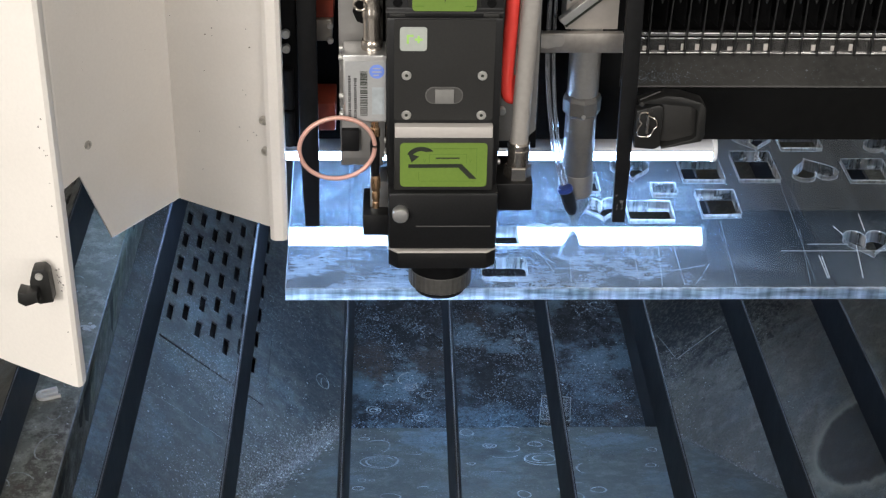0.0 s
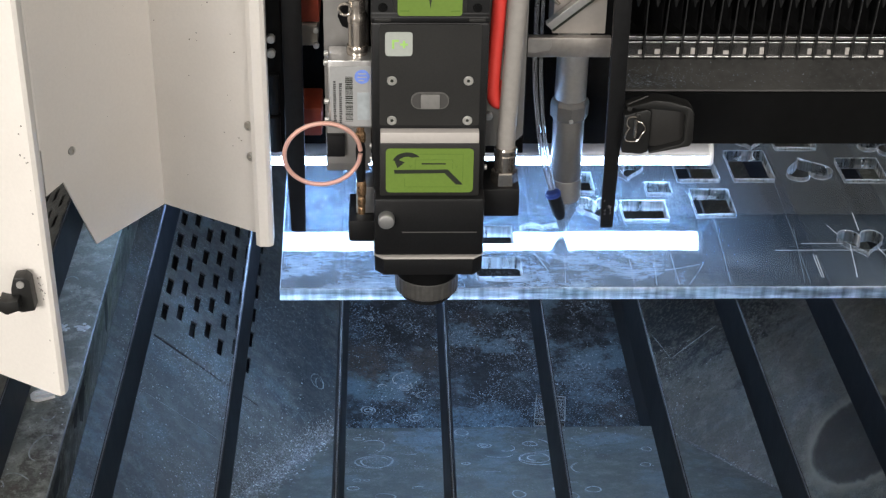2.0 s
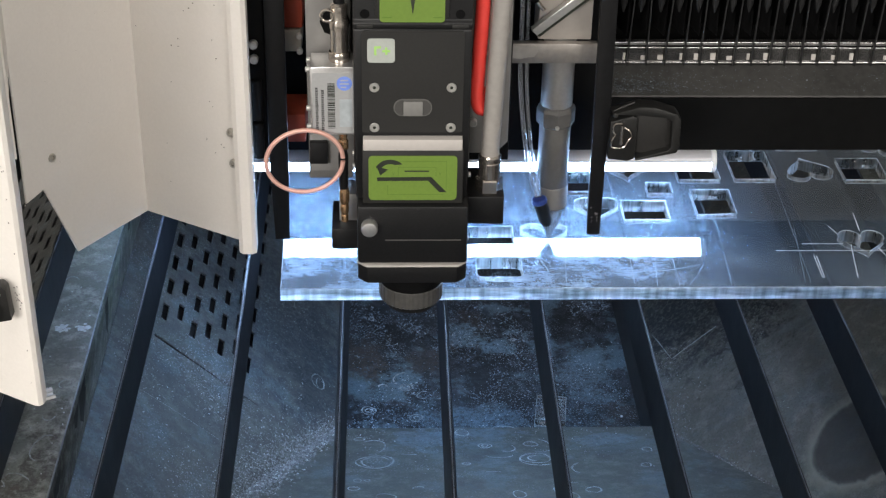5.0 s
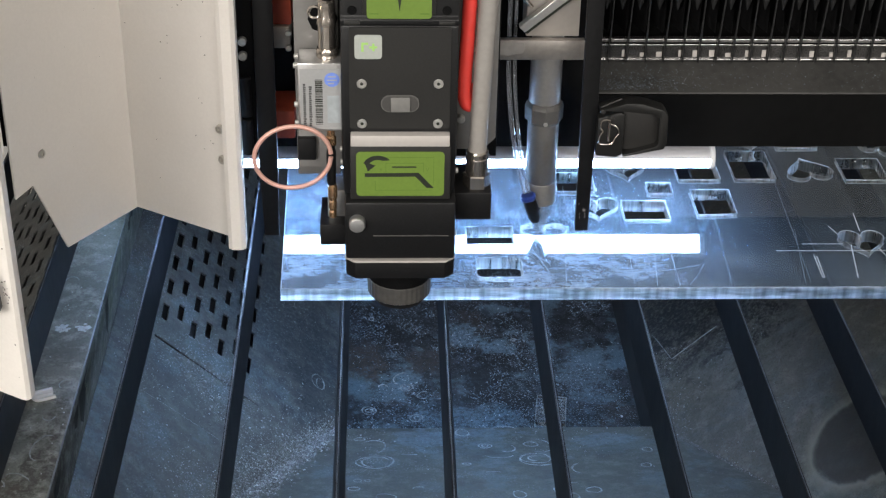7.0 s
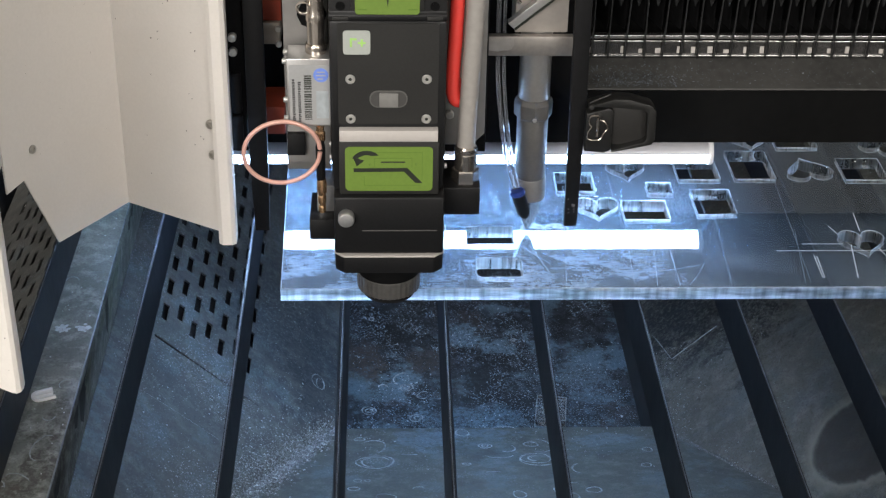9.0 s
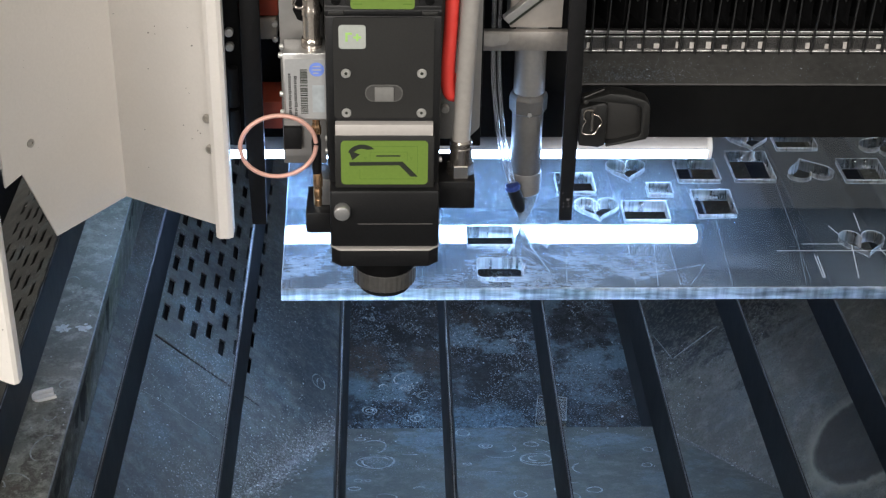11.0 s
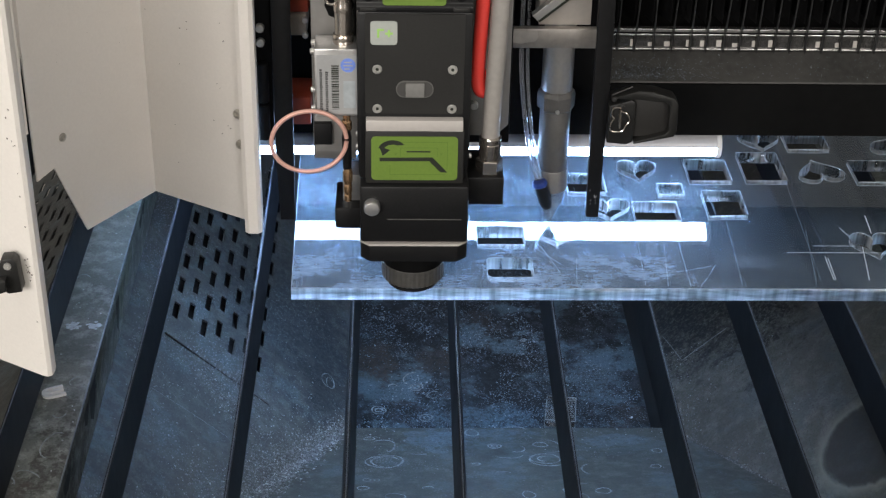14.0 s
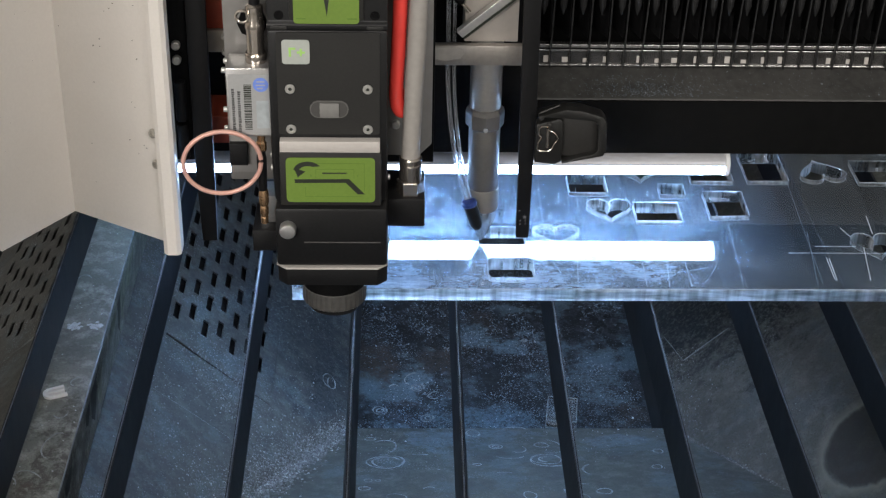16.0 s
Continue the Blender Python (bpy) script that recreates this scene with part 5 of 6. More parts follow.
    part("hex_nut", lathe([(0.0122, 0), (0.0130, 0.001), (0.0130, 0.0130), (0.0118, 0.0140)], (0.180, -0.03, 0.1535), seg=6), M_CHROME, h, "plated hexagon nut", smooth=False)
    part("collar", lathe([(0.0098, 0), (0.0106, 0.001), (0.0106, 0.0165), (0.0098, 0.0172), (0.0098, 0.0180), (0.0106, 0.0187), (0.0106, 0.0225), (0.0092, 0.024)], (0.180, -0.03, 0.1670), seg=28), M_CHROME, h)
    part("hose", pipe([(0.180, -0.03, 0.188), (0.1805, -0.03, 0.21), (0.1825, -0.03, 0.26), (0.1848, -0.03, 0.31), (0.1868, -0.03, 0.36), (0.188, -0.03, 0.47)], 0.0085, 18, 6), M_HOSE, h, "grey rubber hose")


M_RINGDARK = material("dark_ribbed_metal", (0.14, 0.135, 0.128), 0.36, 0.6, 0.1, 200, 0.03)
laser_head()


def height_sensor():
    t = carried("height_sensor_box", (0.037, -0.035, 0.2205), "silver amplifier box with barcode label beside the head", "sensor box")
    part("case", box(0.0165, 0.0575, -0.051, -0.018, 0.2205, 0.287, 0.0012), M_ALU, t)
    part("label", flat(rect(0.0185, 0.0560, 0.2225, 0.2815), -0.0510, 0.0004), M_LABEL, t, "silver label with barcode")
    rnd = random.Random(8)
    z = 0.2275
    while z < 0.272:
        w = rnd.choice((0.0005, 0.0009, 0.0015))
        part("barcode_bar", flat(rect(0.0318, 0.0385, z, z + w), -0.0514, 0.0002), M_INK, t, smooth=False)
        z += w + rnd.choice((0.0006, 0.001))
    for x, z0, z1 in ((0.0210, 0.2255, 0.2660), (0.0262, 0.2255, 0.2640)):
        bm, z = bmesh.new(), z0
        while z < z1:
            w = rnd.uniform(0.0012, 0.0019)
            join(bm, flat(rect(x, x + rnd.uniform(0.0022, 0.0028), z, z + w), -0.0514, 0.0002))
            z += w + rnd.uniform(0.0004, 0.0008)
        part("print_line", bm, M_PRINT, t, smooth=False)
    part("label_patch", flat(rect(0.0425, 0.0535, 0.2290, 0.2560), -0.0514, 0.0002), M_PATCH, t, "paler washed-out patch", smooth=False)
    part("seal", lathe([(0.0068, 0), (0.0068, 0.0003)], (0.0470, -0.0513, 0.2715), (0, -1, 0), 28), M_BLUE, t, "round blue seal sticker", smooth=False)
    for x, z, w in ((0.0470, 0.2745, 0.0070), (0.0470, 0.2712, 0.0085), (0.0462, 0.2680, 0.0050)):
        part("seal_print", flat(rect(x - w / 2, x + w / 2, z - 0.0006, z + 0.0006), -0.0517, 0.0001), M_LABEL, t, smooth=False)
    for z in (0.226, 0.2445, 0.2825):
        part("case_screw", rod((0.0165, -0.045, z), (0.0125, -0.045, z), 0.0026, 12, bev=0.0006), M_SCREW, t)
    part("case_screw", rod((0.0165, -0.025, 0.2825), (0.0125, -0.025, 0.2825), 0.0026, 12, bev=0.0006), M_SCREW, t)
    # plug on top
    c = (0.0425, -0.034, 0.287)
    part("plug_nut", lathe([(0.0095, 0), (0.0098, 0.001), (0.0098, 0.007), (0.009, 0.0085)], c, seg=20), M_CHROME, t, "plated cable plug")
    part("plug_body", lathe([(0.0078, 0.008), (0.0078, 0.030), (0.0086, 0.031), (0.0086, 0.036), (0.0076, 0.038), (0.0076, 0.052), (0.0045, 0.054)], c, seg=24), M_CHROME, t)
    part("plug_ring", pipe([(c[0] - 0.010 + 0.0055 * math.cos(a), c[1] - 0.006, 0.331 + 0.0055 * math.sin(a)) for a in np.linspace(0, 2 * math.pi, 13)], 0.0013, 8, 3), M_CHROME, t)
    part("plug_cable", pipe([(c[0], c[1], 0.338), (c[0] + 0.002, c[1], 0.37), (c[0], c[1] + 0.01, 0.47)], 0.005, 12), M_STRAP, t)
    # bracket below and the copper coil cable
    part("plug_plate", lathe([(0.0135, 0), (0.0135, 0.004)], (0.0385, -0.0105, 0.3140), (0, -1, 0), 8), M_SOOT, t, "black octagonal plate", smooth=False)
    part("bracket", box(0.014, 0.0545, -0.02, -0.012, 0.168, 0.2205, 0.0006), M_BRACKET, t)
    part("bracket_boss", box(0.0135, 0.030, -0.026, -0.018, 0.178, 0.200, 0.0006), M_STRAP, t)
    k = thing("coil_cable", (0.045, -0.05, 0.131), "looped pink copper coil cable with brass ends", "cable")
    CARRIAGE.append(k)
    part("top_connector", lathe([(0.0042, 0), (0.0048, 0.0015), (0.0048, 0.009), (0.0036, 0.0105), (0.0036, 0.018)], (0.0450, -0.047, 0.204), seg=8), M_BRASS, k, "brass connector", smooth=False)
    part("sleeve", lathe([(0.0032, 0), (0.0042, 0.006), (0.0046, 0.036), (0.0032, 0.043)], (0.0450, -0.050, 0.163), seg=16), M_STRAP, k, "black heat-shrink sleeve")
    part("lower_connector", lathe([(0.0034, 0), (0.0036, 0.006), (0.0030, 0.007), (0.0040, 0.010), (0.0040, 0.016), (0.0034, 0.018), (0.0046, 0.021), (0.0046, 0.030), (0.0038, 0.0345)], (0.0455, -0.050, 0.1315), seg=20), M_BRASS, k, "ribbed brass connector")
    pts = [(0.0105 + 0.0345 * math.cos(a), -0.060 + 0.004 * math.cos(a), 0.1985 + 0.0310 * math.sin(a)) for a in np.linspace(radians(-3), radians(-357), 26)]
    part("coil", pipe(pts, 0.0021, 12, 6), M_COPPER, k, "pink copper loop")


M_PATCH = material("washed_label_patch", (0.46, 0.50, 0.52), 0.4, 0.3, 0.12, 120, 0.0)
M_PRINT = material("grey_label_print", (0.06, 0.06, 0.06), 0.5, 0, 0.3, 900, 0)
M_BRACKET = material("grey_bracket", (0.30, 0.29, 0.28), 0.45, 0.4, 0.05, 120, 0.04)
height_sensor()


def co2_head():
    t = carried("nozzle_tube", (0.2565, 0.1125, 0.026), "grey metal cutting nozzle tube above the acrylic", "nozzle")
    c = (0.2565, 0.1125, 0.0075)
    part("upper_tube", lathe([(0.0155, 0.166), (0.0160, 0.168), (0.0160, 0.26)], c, seg=40), M_TUBETOP, t, "polished upper tube")
    part("clamp_ring", lathe([(0.0165, 0.1445), (0.0195, 0.1475), (0.0198, 0.162), (0.0185, 0.166), (0.0160, 0.168)], c, seg=8), M_NOZZLE, t, "flatted clamp ring", smooth=False)
    part("barrel", lathe([(0.0155, 0.0765), (0.0160, 0.078), (0.0160, 0.1455), (0.0155, 0.147)], c, seg=40), M_NOZZLE, t)
    part("skirt", lathe([(0.0160, 0.0515), (0.0172, 0.0530), (0.0172, 0.0745), (0.0164, 0.0765)], c, seg=40), M_NOZZLE2, t)
    part("tip", lathe([(0.0012, 0.0115), (0.0022, 0.0117), (0.0042, 0.0160), (0.0150, 0.0400), (0.0163, 0.0515)], c, seg=40), M_TIP, t, "pale conical tip")
    part("set_screw", rod((0.2565, 0.0935, 0.1565), (0.2565, 0.0920, 0.1565), 0.0022, 12), M_SCREW, t)
    up = lambda pts: [(x - 0.0008, y - 0.0125, z + 0.0074) for x, y, z in pts]
    h = thing("air_hose", (0.24, 0.088, 0.07), "clear air hose with blue and black push fitting", "hose")
    CARRIAGE.append(h)
    part("tube", pipe(up([(0.2180, 0.120, 0.29), (0.2185, 0.120, 0.224), (0.2195, 0.110, 0.185), (0.2245, 0.10, 0.14), (0.2320, 0.10, 0.10), (0.2400, 0.101, 0.073)]), 0.0023, 10, 6), M_AIRTUBE, h)
    part("tube", pipe(up([(0.2240, 0.120, 0.29), (0.2245, 0.120, 0.224), (0.2255, 0.110, 0.185), (0.2300, 0.102, 0.14), (0.2375, 0.102, 0.10), (0.2440, 0.102, 0.073)]), 0.0018, 10, 6), M_AIRTUBE, h)
    part("release_ring", lathe([(0.0075, 0), (0.0082, 0.001), (0.0082, 0.004), (0.0068, 0.0055)], (0.2427, 0.0885, 0.0734), (-0.25, 0.0, 1), 12), M_BLUEFIT, h, "blue release ring", smooth=False)
    part("fitting", lathe([(0.0045, 0), (0.0068, 0.006), (0.0072, 0.022), (0.0068, 0.030)], (0.2517, 0.0935, 0.0449), (-0.3, -0.15, 1), 20), M_STRAP, h, "black fitting barrel")
    b = carried("mirror_bracket", (0.25, 0.088, 0.2295), "stainless bracket with an angled mirror mount", "bracket")
    part("cross_bar", box(0.197, 0.2900, 0.087, 0.0955, 0.2300, 0.2505, 0.0006), M_STEEL, b, "heat-stained stainless cross bar")
    part("clean_patch", flat([(0.2005, 0.2485), (0.2005, 0.2375), (0.2080, 0.2360), (0.2150, 0.2345), (0.2230, 0.2365), (0.2290, 0.2370), (0.2320, 0.2420), (0.2310, 0.2485)], 0.0869, 0.0002), M_STEEL2, b, "paler unstained patch")
    part("mirror_housing", box(0.2327, 0.2847, 0.0965, 0.14, 0.2510, 0.41, 0.001), M_BEIGEMETAL, b)
    part("mirror_plate", prism([(0.2247, 0.2655), (0.2304, 0.2600), (0.2942, 0.3135), (0.2885, 0.3190)], "y", 0.084, 0.094, 0.0005), M_ALU, b, "angled mirror plate", smooth=False)
    # solid dark strip in place of the shade behind the mirror plate
    part("mirror_gap", prism([(0.2307, 0.2597), (0.2327, 0.2580), (0.2962, 0.3115), (0.2942, 0.3132)], "y", 0.0855, 0.0945), M_INK, b, smooth=False)
    part("adjust_screw", rod((0.2300, 0.092, 0.2920), (0.2370, 0.092, 0.2835), 0.0020, 10), M_CHROME, b)
    part("adjust_screw", rod((0.2230, 0.092, 0.3000), (0.2290, 0.092, 0.2930), 0.0040, 10), M_SOOT, b)


M_STEEL2 = material("clean_stainless", (0.50, 0.475, 0.445), 0.42, 0.7, 0.08, 150, 0.04)
M_NOZZLE2 = material("lighter_grey_skirt", (0.20, 0.194, 0.186), 0.45, 0.35, 0.05, 250, 0.03)
M_TIP = material("pale_tip_metal", (0.50, 0.49, 0.47), 0.24, 0.95, 0.05, 250, 0.02)
M_BEIGEMETAL = material("beige_metal", (0.50, 0.46, 0.42), 0.45, 0.3, 0.04, 150, 0.03)
co2_head()


def carriage_frame():
    t = carried("carriage_plate", (0.1, 0.05, 0.14), "black and grey carriage plates behind the heads", "carriage")
    part("back_plate", box(0.012, 0.203, 0.036, 0.05, 0.15, 0.5, 0.001), M_SOOT, t)
    part("grey_plate", prism([(0.158, 0.166), (0.189, 0.166), (0.2005, 0.178), (0.2005, 0.5), (0.158, 0.5)], "y", 0.020, 0.032, 0.0008), M_BRACKET, t, "bare grey side plate")
    part("plate_screw", rod((0.1665, 0.02, 0.200), (0.1665, 0.014, 0.200), 0.004, 14, bev=0.0008), M_SCREW, t)
    part("inner_plate", box(0.012, 0.0525, -0.010, 0.036, 0.155, 0.5, 0.001), M_BRACKET2, t)
    part("slide_block", box(-0.0275, 0.004, 0.10, 0.15, 0.137, 0.168, 0.002), M_REDPAINT, t, "red slide block")
    part("slide_block", box(-0.0275, 0.004, 0.10, 0.15, 0.2605, 0.30, 0.002), M_REDPAINT, t, "red slide block")
    part("block_cover", box(-0.0275, 0.002, 0.098, 0.15, 0.2365, 0.2595, 0.002), M_BEIGE, t, "beige cover piece")
    part("mount_plate", box(-0.030, 0.30, 0.151, 0.157, 0.135, 0.45), M_SOOT, t)
    for x, z in ((0.0005, 0.2385), (0.0005, 0.2545)):
        part("plate_screw", rod((x, 0.098, z), (x, 0.093, z), 0.003, 12, bev=0.0006), M_SCREW, t)
    s = carried("cover_rail", (-0.02, 0.06, 0.05), "black upright cover rail beside the cover", "rail")
    part("upright", prism([(-0.0275, 0.0495), (-0.0130, 0.0495), (-0.0120, 0.118), (-0.0105, 0.47), (-0.0300, 0.47), (-0.0300, 0.118)], "y", 0.056, 0.064, 0.0006), M_STRAP, s)
    part("hinge_plate", box(-0.0495, -0.031, 0.062, 0.075, 0.138, 0.47, 0.001), M_SOOT, s)
    part("hinge_knuckle", rod((-0.040, 0.058, 0.142), (-0.040, 0.058, 0.180), 0.0055, 16, bev=0.001), M_STRAP, s)
    part("hinge_knuckle", rod((-0.040, 0.058, 0.183), (-0.040, 0.058, 0.225), 0.0055, 16, bev=0.001), M_STRAP, s)
    for z in (0.247, 0.262):
        part("rail_screw", rod((-0.041, 0.060, z), (-0.041, 0.053, z), 0.0042, 14, bev=0.0008), M_SCREW, s)
    s = carried("cover_rail", (0.294, 0.06, 0.054), "black upright cover rail carrying a toggle latch", "rail")
    part("upright", prism([(0.2885, 0.0540), (0.3015, 0.0540), (0.3030, 0.20), (0.3005, 0.47), (0.2840, 0.47), (0.2870, 0.20)], "y", 0.056, 0.064, 0.0006), M_STRAP, s)
    bm = bmesh.new()
    rnd = random.Random(77)
    for i in range(9):
        x, z = rnd.uniform(0.2900, 0.2985), rnd.uniform(0.068, 0.086)
        rod((x, 0.0556, z), (x + 0.0012, 0.0556, z + rnd.uniform(0.001, 0.003)), 0.0003, 5, bm=bm)
    part("chalk_mark", bm, M_BRACKET, s, "pale scuffs near the lower end")
    l = carried("toggle_latch", (0.33, 0.055, 0.145), "black plastic toggle latch with a wire bail", "latch")
    part("latch_base", prism([(0.3025, 0.1455), (0.3025, 0.186), (0.324, 0.1925), (0.3285, 0.190), (0.3285, 0.1465), (0.322, 0.1435)], "y", 0.046, 0.060, 0.001), M_LATCH, l)
    part("lever", prism([(0.303, 0.1955), (0.330, 0.2035), (0.3450, 0.2025), (0.3660, 0.1960), (0.3705, 0.1900), (0.3715, 0.1600), (0.3690, 0.1540), (0.3290, 0.1455), (0.3290, 0.1475),
                             (0.3600, 0.1565), (0.3630, 0.1600), (0.3620, 0.1875), (0.3580, 0.1915), (0.3280, 0.1945)], "y", 0.043, 0.062, 0.0008), M_LATCH, l)
    part("lever_web", box(0.327, 0.3635, 0.052, 0.058, 0.150, 0.193, 0.0005), M_LATCH2, l)
    bm = pipe([((x - 0.303) * 0.8 + 0.3050, y, z * 0.85 + 0.0330) for x, y, z in ((0.3150, 0.044, 0.1795), (0.3045, 0.043, 0.1790), (0.3030, 0.043, 0.1700), (0.3060, 0.043, 0.1655), (0.3030, 0.043, 0.1600), (0.3030, 0.043, 0.1500), (0.3170, 0.043, 0.1495), (0.3220, 0.043, 0.1580), (0.3260, 0.043, 0.1640), (0.3220, 0.043, 0.1720), (0.3160, 0.044, 0.1740))], 0.0009, 8, 4)
    part("wire_bail", bm, M_CHROME, l, "bright wire bail")
    part("spring", rod((0.3135, 0.0425, 0.164), (0.3135, 0.0425, 0.184), 0.0018, 12), M_CHROME, l)
    for x, z in ((0.3065, 0.1945), (0.3150, 0.1870)):
        part("rivet", lathe([(0.0028, 0), (0.0024, 0.0012), (0.001, 0.0016)], (x, 0.0445, z), (0, -1, 0), 14), M_LATCH2, l)
    part("wire_end", rod((0.3045, 0.046, 0.1985), (0.3240, 0.046, 0.2075), 0.0009, 8), M_LATCH2, l)
    r = carried("red_tube", (0.17, 0.0, 0.22), "glossy red bent tube beside the head", "tube")
    part("bend", pipe([(0.1720, -0.022, 0.47), (0.1700, -0.022, 0.34), (0.1672, -0.022, 0.27), (0.1668, -0.022, 0.2450), (0.1700, -0.022, 0.2340), (0.1755, -0.020, 0.2350), (0.1775, -0.012, 0.25)], 0.0068, 16, 6), M_RED, r)
    part("cap", rod((0.1775, -0.016, 0.285), (0.1790, -0.016, 0.36), 0.0042, 14), M_SCREW, r, "bright sleeve")


M_BRACKET2 = material("dark_grey_bracket", (0.27, 0.26, 0.25), 0.45, 0.5, 0.05, 120, 0.04)
M_LATCH = material("charcoal_latch", (0.014, 0.0138, 0.0132), 0.4, 0, 0.1, 300, 0.06, spec=0.4)
M_LATCH2 = material("grey_latch_web", (0.022, 0.021, 0.020), 0.45, 0, 0.1, 300, 0.05, spec=0.4)
carriage_frame()


def cover():
    t = carried("sheet_metal_cover", (-0.2, -0.1, 0.07), "cream powder-coated bent sheet metal cover, swung open", "cover")
    top = 0.62

    def panel(name, path, bottoms, label=""):
        """A folded sheet: plan points with a bottom height at each; 2 mm thick."""
        bm = bmesh.new()
        prev = None
        for (x, y), z in zip(path, bottoms):
            cur = (bm.verts.new((x, y, z)), bm.verts.new((x, y, top)))
            if prev:
                bm.faces.new((prev[0], cur[0], cur[1], prev[1]))
            prev = cur
        bmesh.ops.recalc_face_normals(bm, faces=bm.faces)
        bmesh.ops.solidify(bm, geom=bm.faces[:], thickness=0.002)
        return part(name, bm, M_COVER, t, label)

    fold, tip = Vector((-0.1594, 0.0811)), Vector((-0.2157, 0.0001))
    d = (tip - fold).normalized()
    far = fold + d * 0.155
    n1 = fold + d * 0.1325
    panel("right_panel", [(-0.060, 0.0205), (-0.13, 0.0630), (-0.1594, 0.0811)], [0.0696, 0.0696, 0.0696])
    # rounded lip along the free edge
    part("edge_lip", prism([(-0.0605, 0.0215), (-0.0600, 0.0125), (-0.0560, 0.0090), (-0.0470, 0.0090), (-0.0430, 0.0120), (-0.0430, 0.030), (-0.0455, 0.030), (-0.0460, 0.0150), (-0.0480, 0.0120), (-0.0550, 0.0120), (-0.0580, 0.0150)], "z", 0.0600, top), M_COVER, t, "rolled edge lip")
    panel("side_panel", [tuple(fold), tuple(tip), tuple(n1), tuple(far)], [0.0696, 0.0696, 0.1530, 0.1480])
    panel("front_panel", [(-0.1985, -0.2530), (-0.1968, -0.2590), (-0.1964, -0.2650), (-0.1978, -0.2702), (-0.2010, -0.2726), (-0.2052, -0.2712), (-0.2628, -0.2370), (-0.55, -0.05)], [0.0860, 0.0848, 0.0840, 0.0835, 0.0835, 0.0835, 0.0835, 0.0835])
    panel("corner_panel", [tuple(far), (-0.2050, -0.2450), (-0.1987, -0.2525)], [0.30, 0.30, 0.30])
    for p, z in (((-0.0622, 0.0208), 0.1880), ((-0.0610, 0.0200), 0.1555)):
        s = part("bolt", lathe([(0.0048, 0), (0.0046, 0.002), (0.0038, 0.0032), (0.002, 0.0032), (0.0019, 0.001), (0.0001, 0.001)], (p[0], p[1] - 0.001, z), (-0.52, -0.85, 0), 20), M_BOLT, t, "zinc socket bolt")
    c2 = fold + d * 0.118
    part("bolt", lathe([(0.0045, 0), (0.0042, 0.0018), (0.002, 0.0018), (0.0018, 0.0008), (0.0001, 0.0008)], (c2.x + 0.001, c2.y - 0.001, 0.1800), (0.82, -0.57, 0), 20), M_BOLT, t, "zinc socket bolt")
    k = part("catch", prism([(-0.2270, 0.1760), (-0.2270, 0.1935), (-0.2240, 0.2040), (-0.2150, 0.2050), (-0.2115, 0.2010), (-0.2100, 0.1740), (-0.2210, 0.1720)], "y", -0.2830, -0.2700, 0.001), M_LATCH, t, "black plastic catch")
    part("catch_hook", prism([(-0.2290, 0.1880), (-0.2350, 0.1900), (-0.2360, 0.1800), (-0.2300, 0.1760), (-0.2200, 0.1800), (-0.2200, 0.1900)], "y", -0.2930, -0.2790, 0.001), M_LATCH, k)
    part("catch_screw", lathe([(0.0032, 0), (0.003, 0.0012), (0.0012, 0.0012), (0.001, 0.0004), (0.0001, 0.0004)], (-0.2190, -0.2832, 0.1985), (0, -1, 0), 16), M_SCREW, k)
    rnd = random.Random(12)
    bm = bmesh.new()
    nrm = Vector((d.y, -d.x)) * -1
    for i in range(46):
        if i % 2:
            p = fold + d * rnd.uniform(0.004, 0.12)
            q = Vector((p.x + 0.0012, p.y - 0.0008, rnd.uniform(0.16, 0.36)))
        else:
            u = rnd.random()
            q = Vector((-0.07 - 0.085 * u, 0.0255 + 0.053 * u - 0.0012, rnd.uniform(0.10, 0.36)))
        lathe([(0.0002, 0), (rnd.uniform(0.0004, 0.0008), 0.0003), (0.0002, 0.0005)], q, (0, -1, 0), 6, bm=bm)
    for i in range(26):
        u = abs(rnd.gauss(0, 0.004))
        z = rnd.choice((rnd.gauss(0.19, 0.006), rnd.uniform(0.1, 0.36)))
        r = rnd.uniform(0.0003, 0.0009)
        lathe([(r, 0), (r * 0.6, 0.0003)], (-0.2030 - u * 0.865, -0.2730 + u * 0.5, z), (-0.5, -0.86, 0), 6, bm=bm)
    part("dirt_specks", bm, M_SPECK, t, kind="stuff")


M_BOLT = material("zinc_bolt", (0.50, 0.47, 0.42), 0.32, 0.6, 0.1, 300, 0.05)
cover()


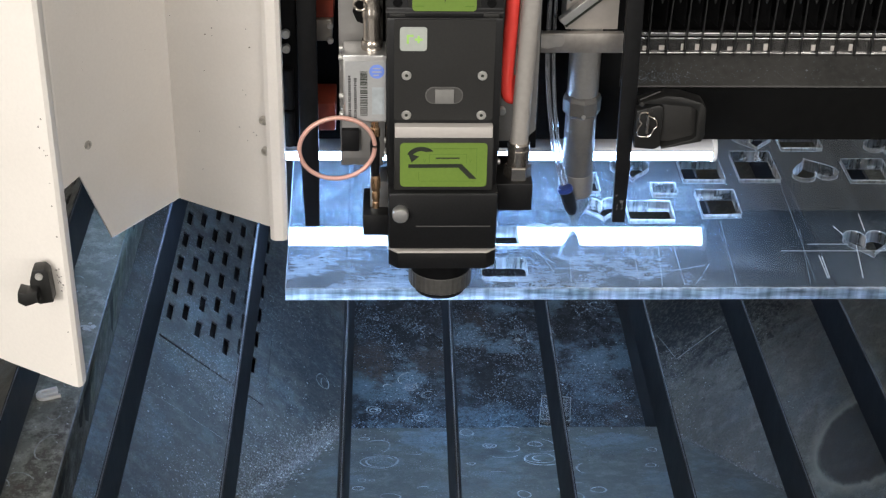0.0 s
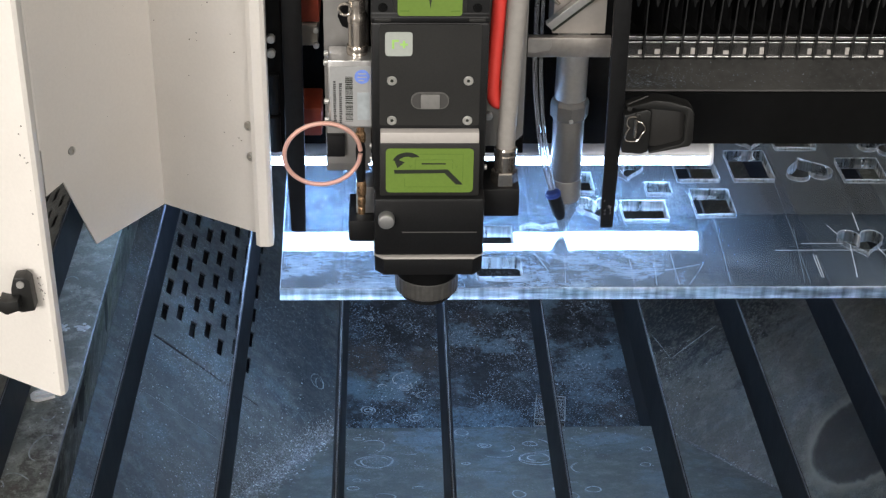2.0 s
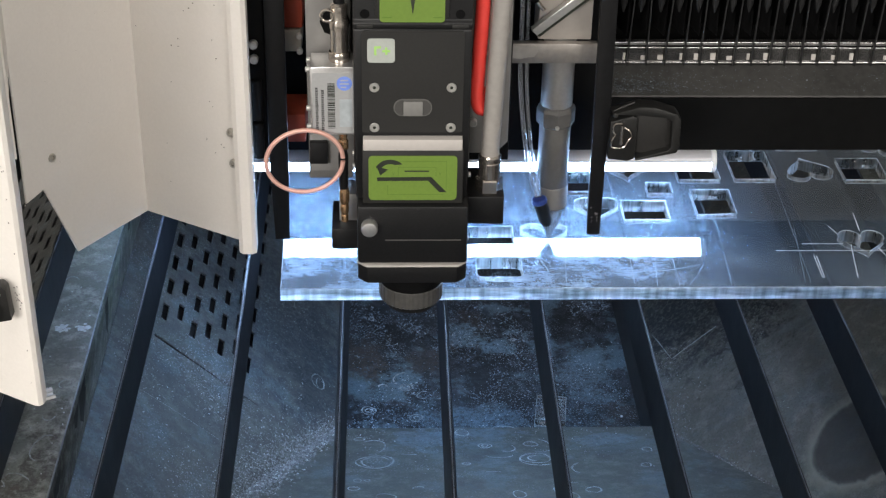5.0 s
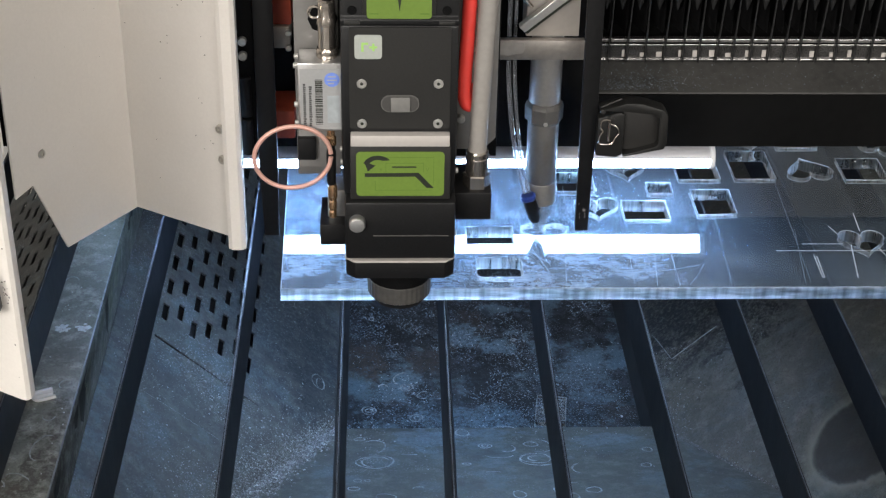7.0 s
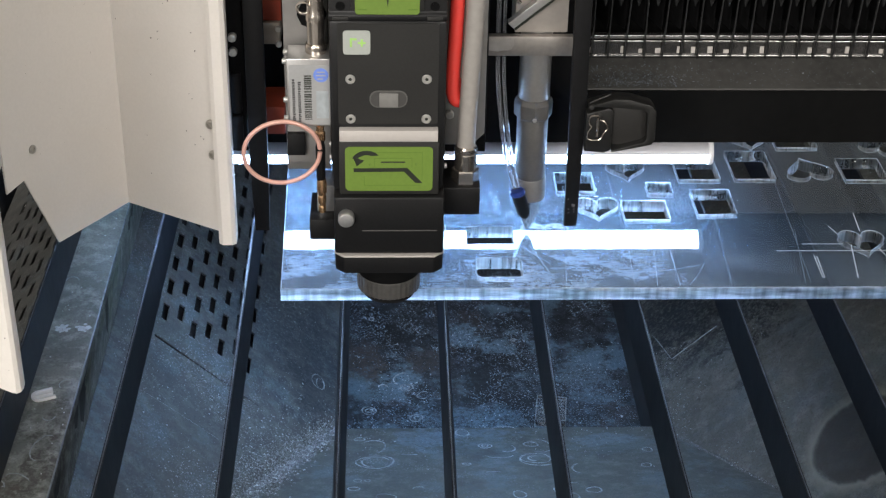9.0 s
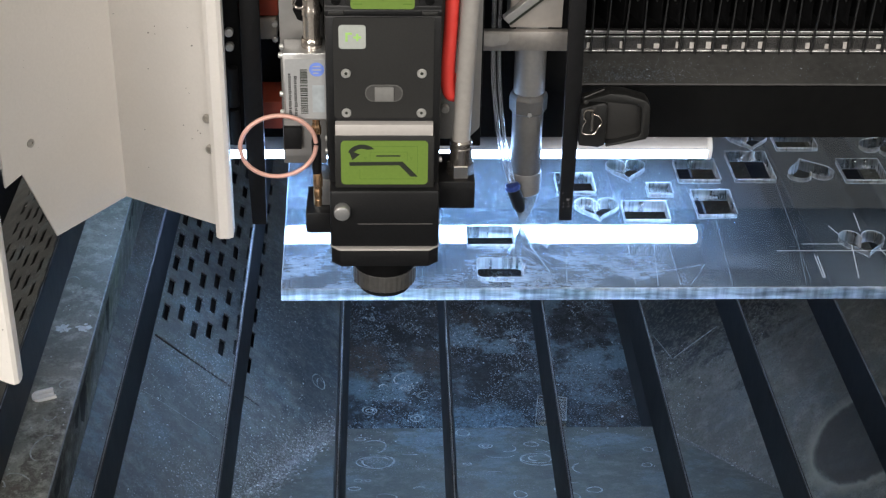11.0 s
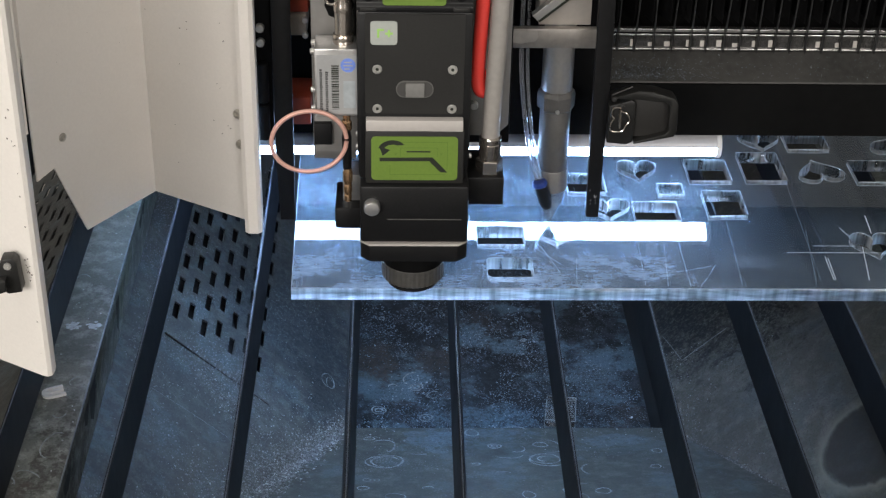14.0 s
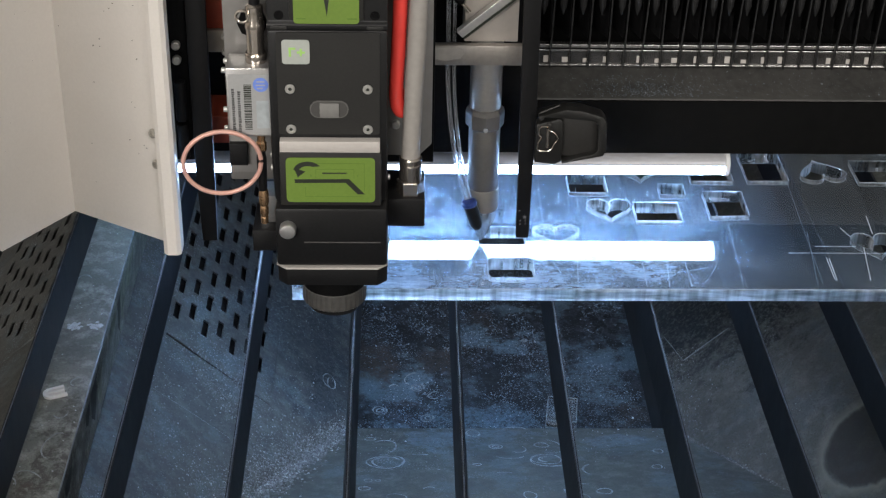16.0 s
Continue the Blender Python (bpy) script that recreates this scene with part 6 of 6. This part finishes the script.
# ---------------------------------------------------------------- movement
MOVES = [(0.0, 0.0456, 0.0074), (0.5, 0.0443, 0.0044), (1.0, 0.0420, 0.0012), (1.5, 0.0400, -0.0015), (2.0, 0.0377, -0.0039), (2.5, 0.0351, -0.0063),
         (3.0, 0.0325, -0.0087), (3.5, 0.0297, -0.0111), (4.0, 0.0270, -0.0134), (4.5, 0.0243, -0.0157), (5.0, 0.0215, -0.0179), (5.15, 0.0206, -0.0182),
         (5.5, 0.0186, -0.0165), (6.0, 0.0158, -0.0142), (6.5, 0.0130, -0.0120), (7.0, 0.0102, -0.0097), (7.5, 0.0074, -0.0073), (8.0, 0.0048, -0.0049),
         (8.5, 0.0023, -0.0026), (9.0, 0.0, 0.0), (9.5, -0.0021, 0.0027), (10.0, -0.0037, 0.0058), (10.5, -0.0046, 0.0091), (11.0, -0.0046, 0.0124),
         (11.5, -0.0036, 0.0155), (12.0, -0.0011, 0.0182), (12.5, 0.0022, 0.0199), (13.0, 0.0060, 0.0208), (13.5, 0.0098, 0.0209), (14.0, 0.0133, 0.0202),
         (14.5, 0.0166, 0.0187), (15.0, 0.0192, 0.0164), (15.5, 0.0203, 0.0144), (15.6, 0.0091, 0.0094), (15.7, -0.0164, -0.0010), (15.8, -0.0430, -0.0112),
         (15.9, -0.0600, -0.0195), (16.0, -0.0636, -0.0222)]


def motions():
    for t in CARRIAGE:
        b = BASE[t.name]
        walk(t, [(s, pose(b.x + dx, b.y + dy, b.z)) for s, dx, dy in MOVES])
    for t in GANTRY:
        b = BASE[t.name]
        walk(t, [(s, pose(b.x, b.y + dy, b.z)) for s, dx, dy in MOVES])


motions()
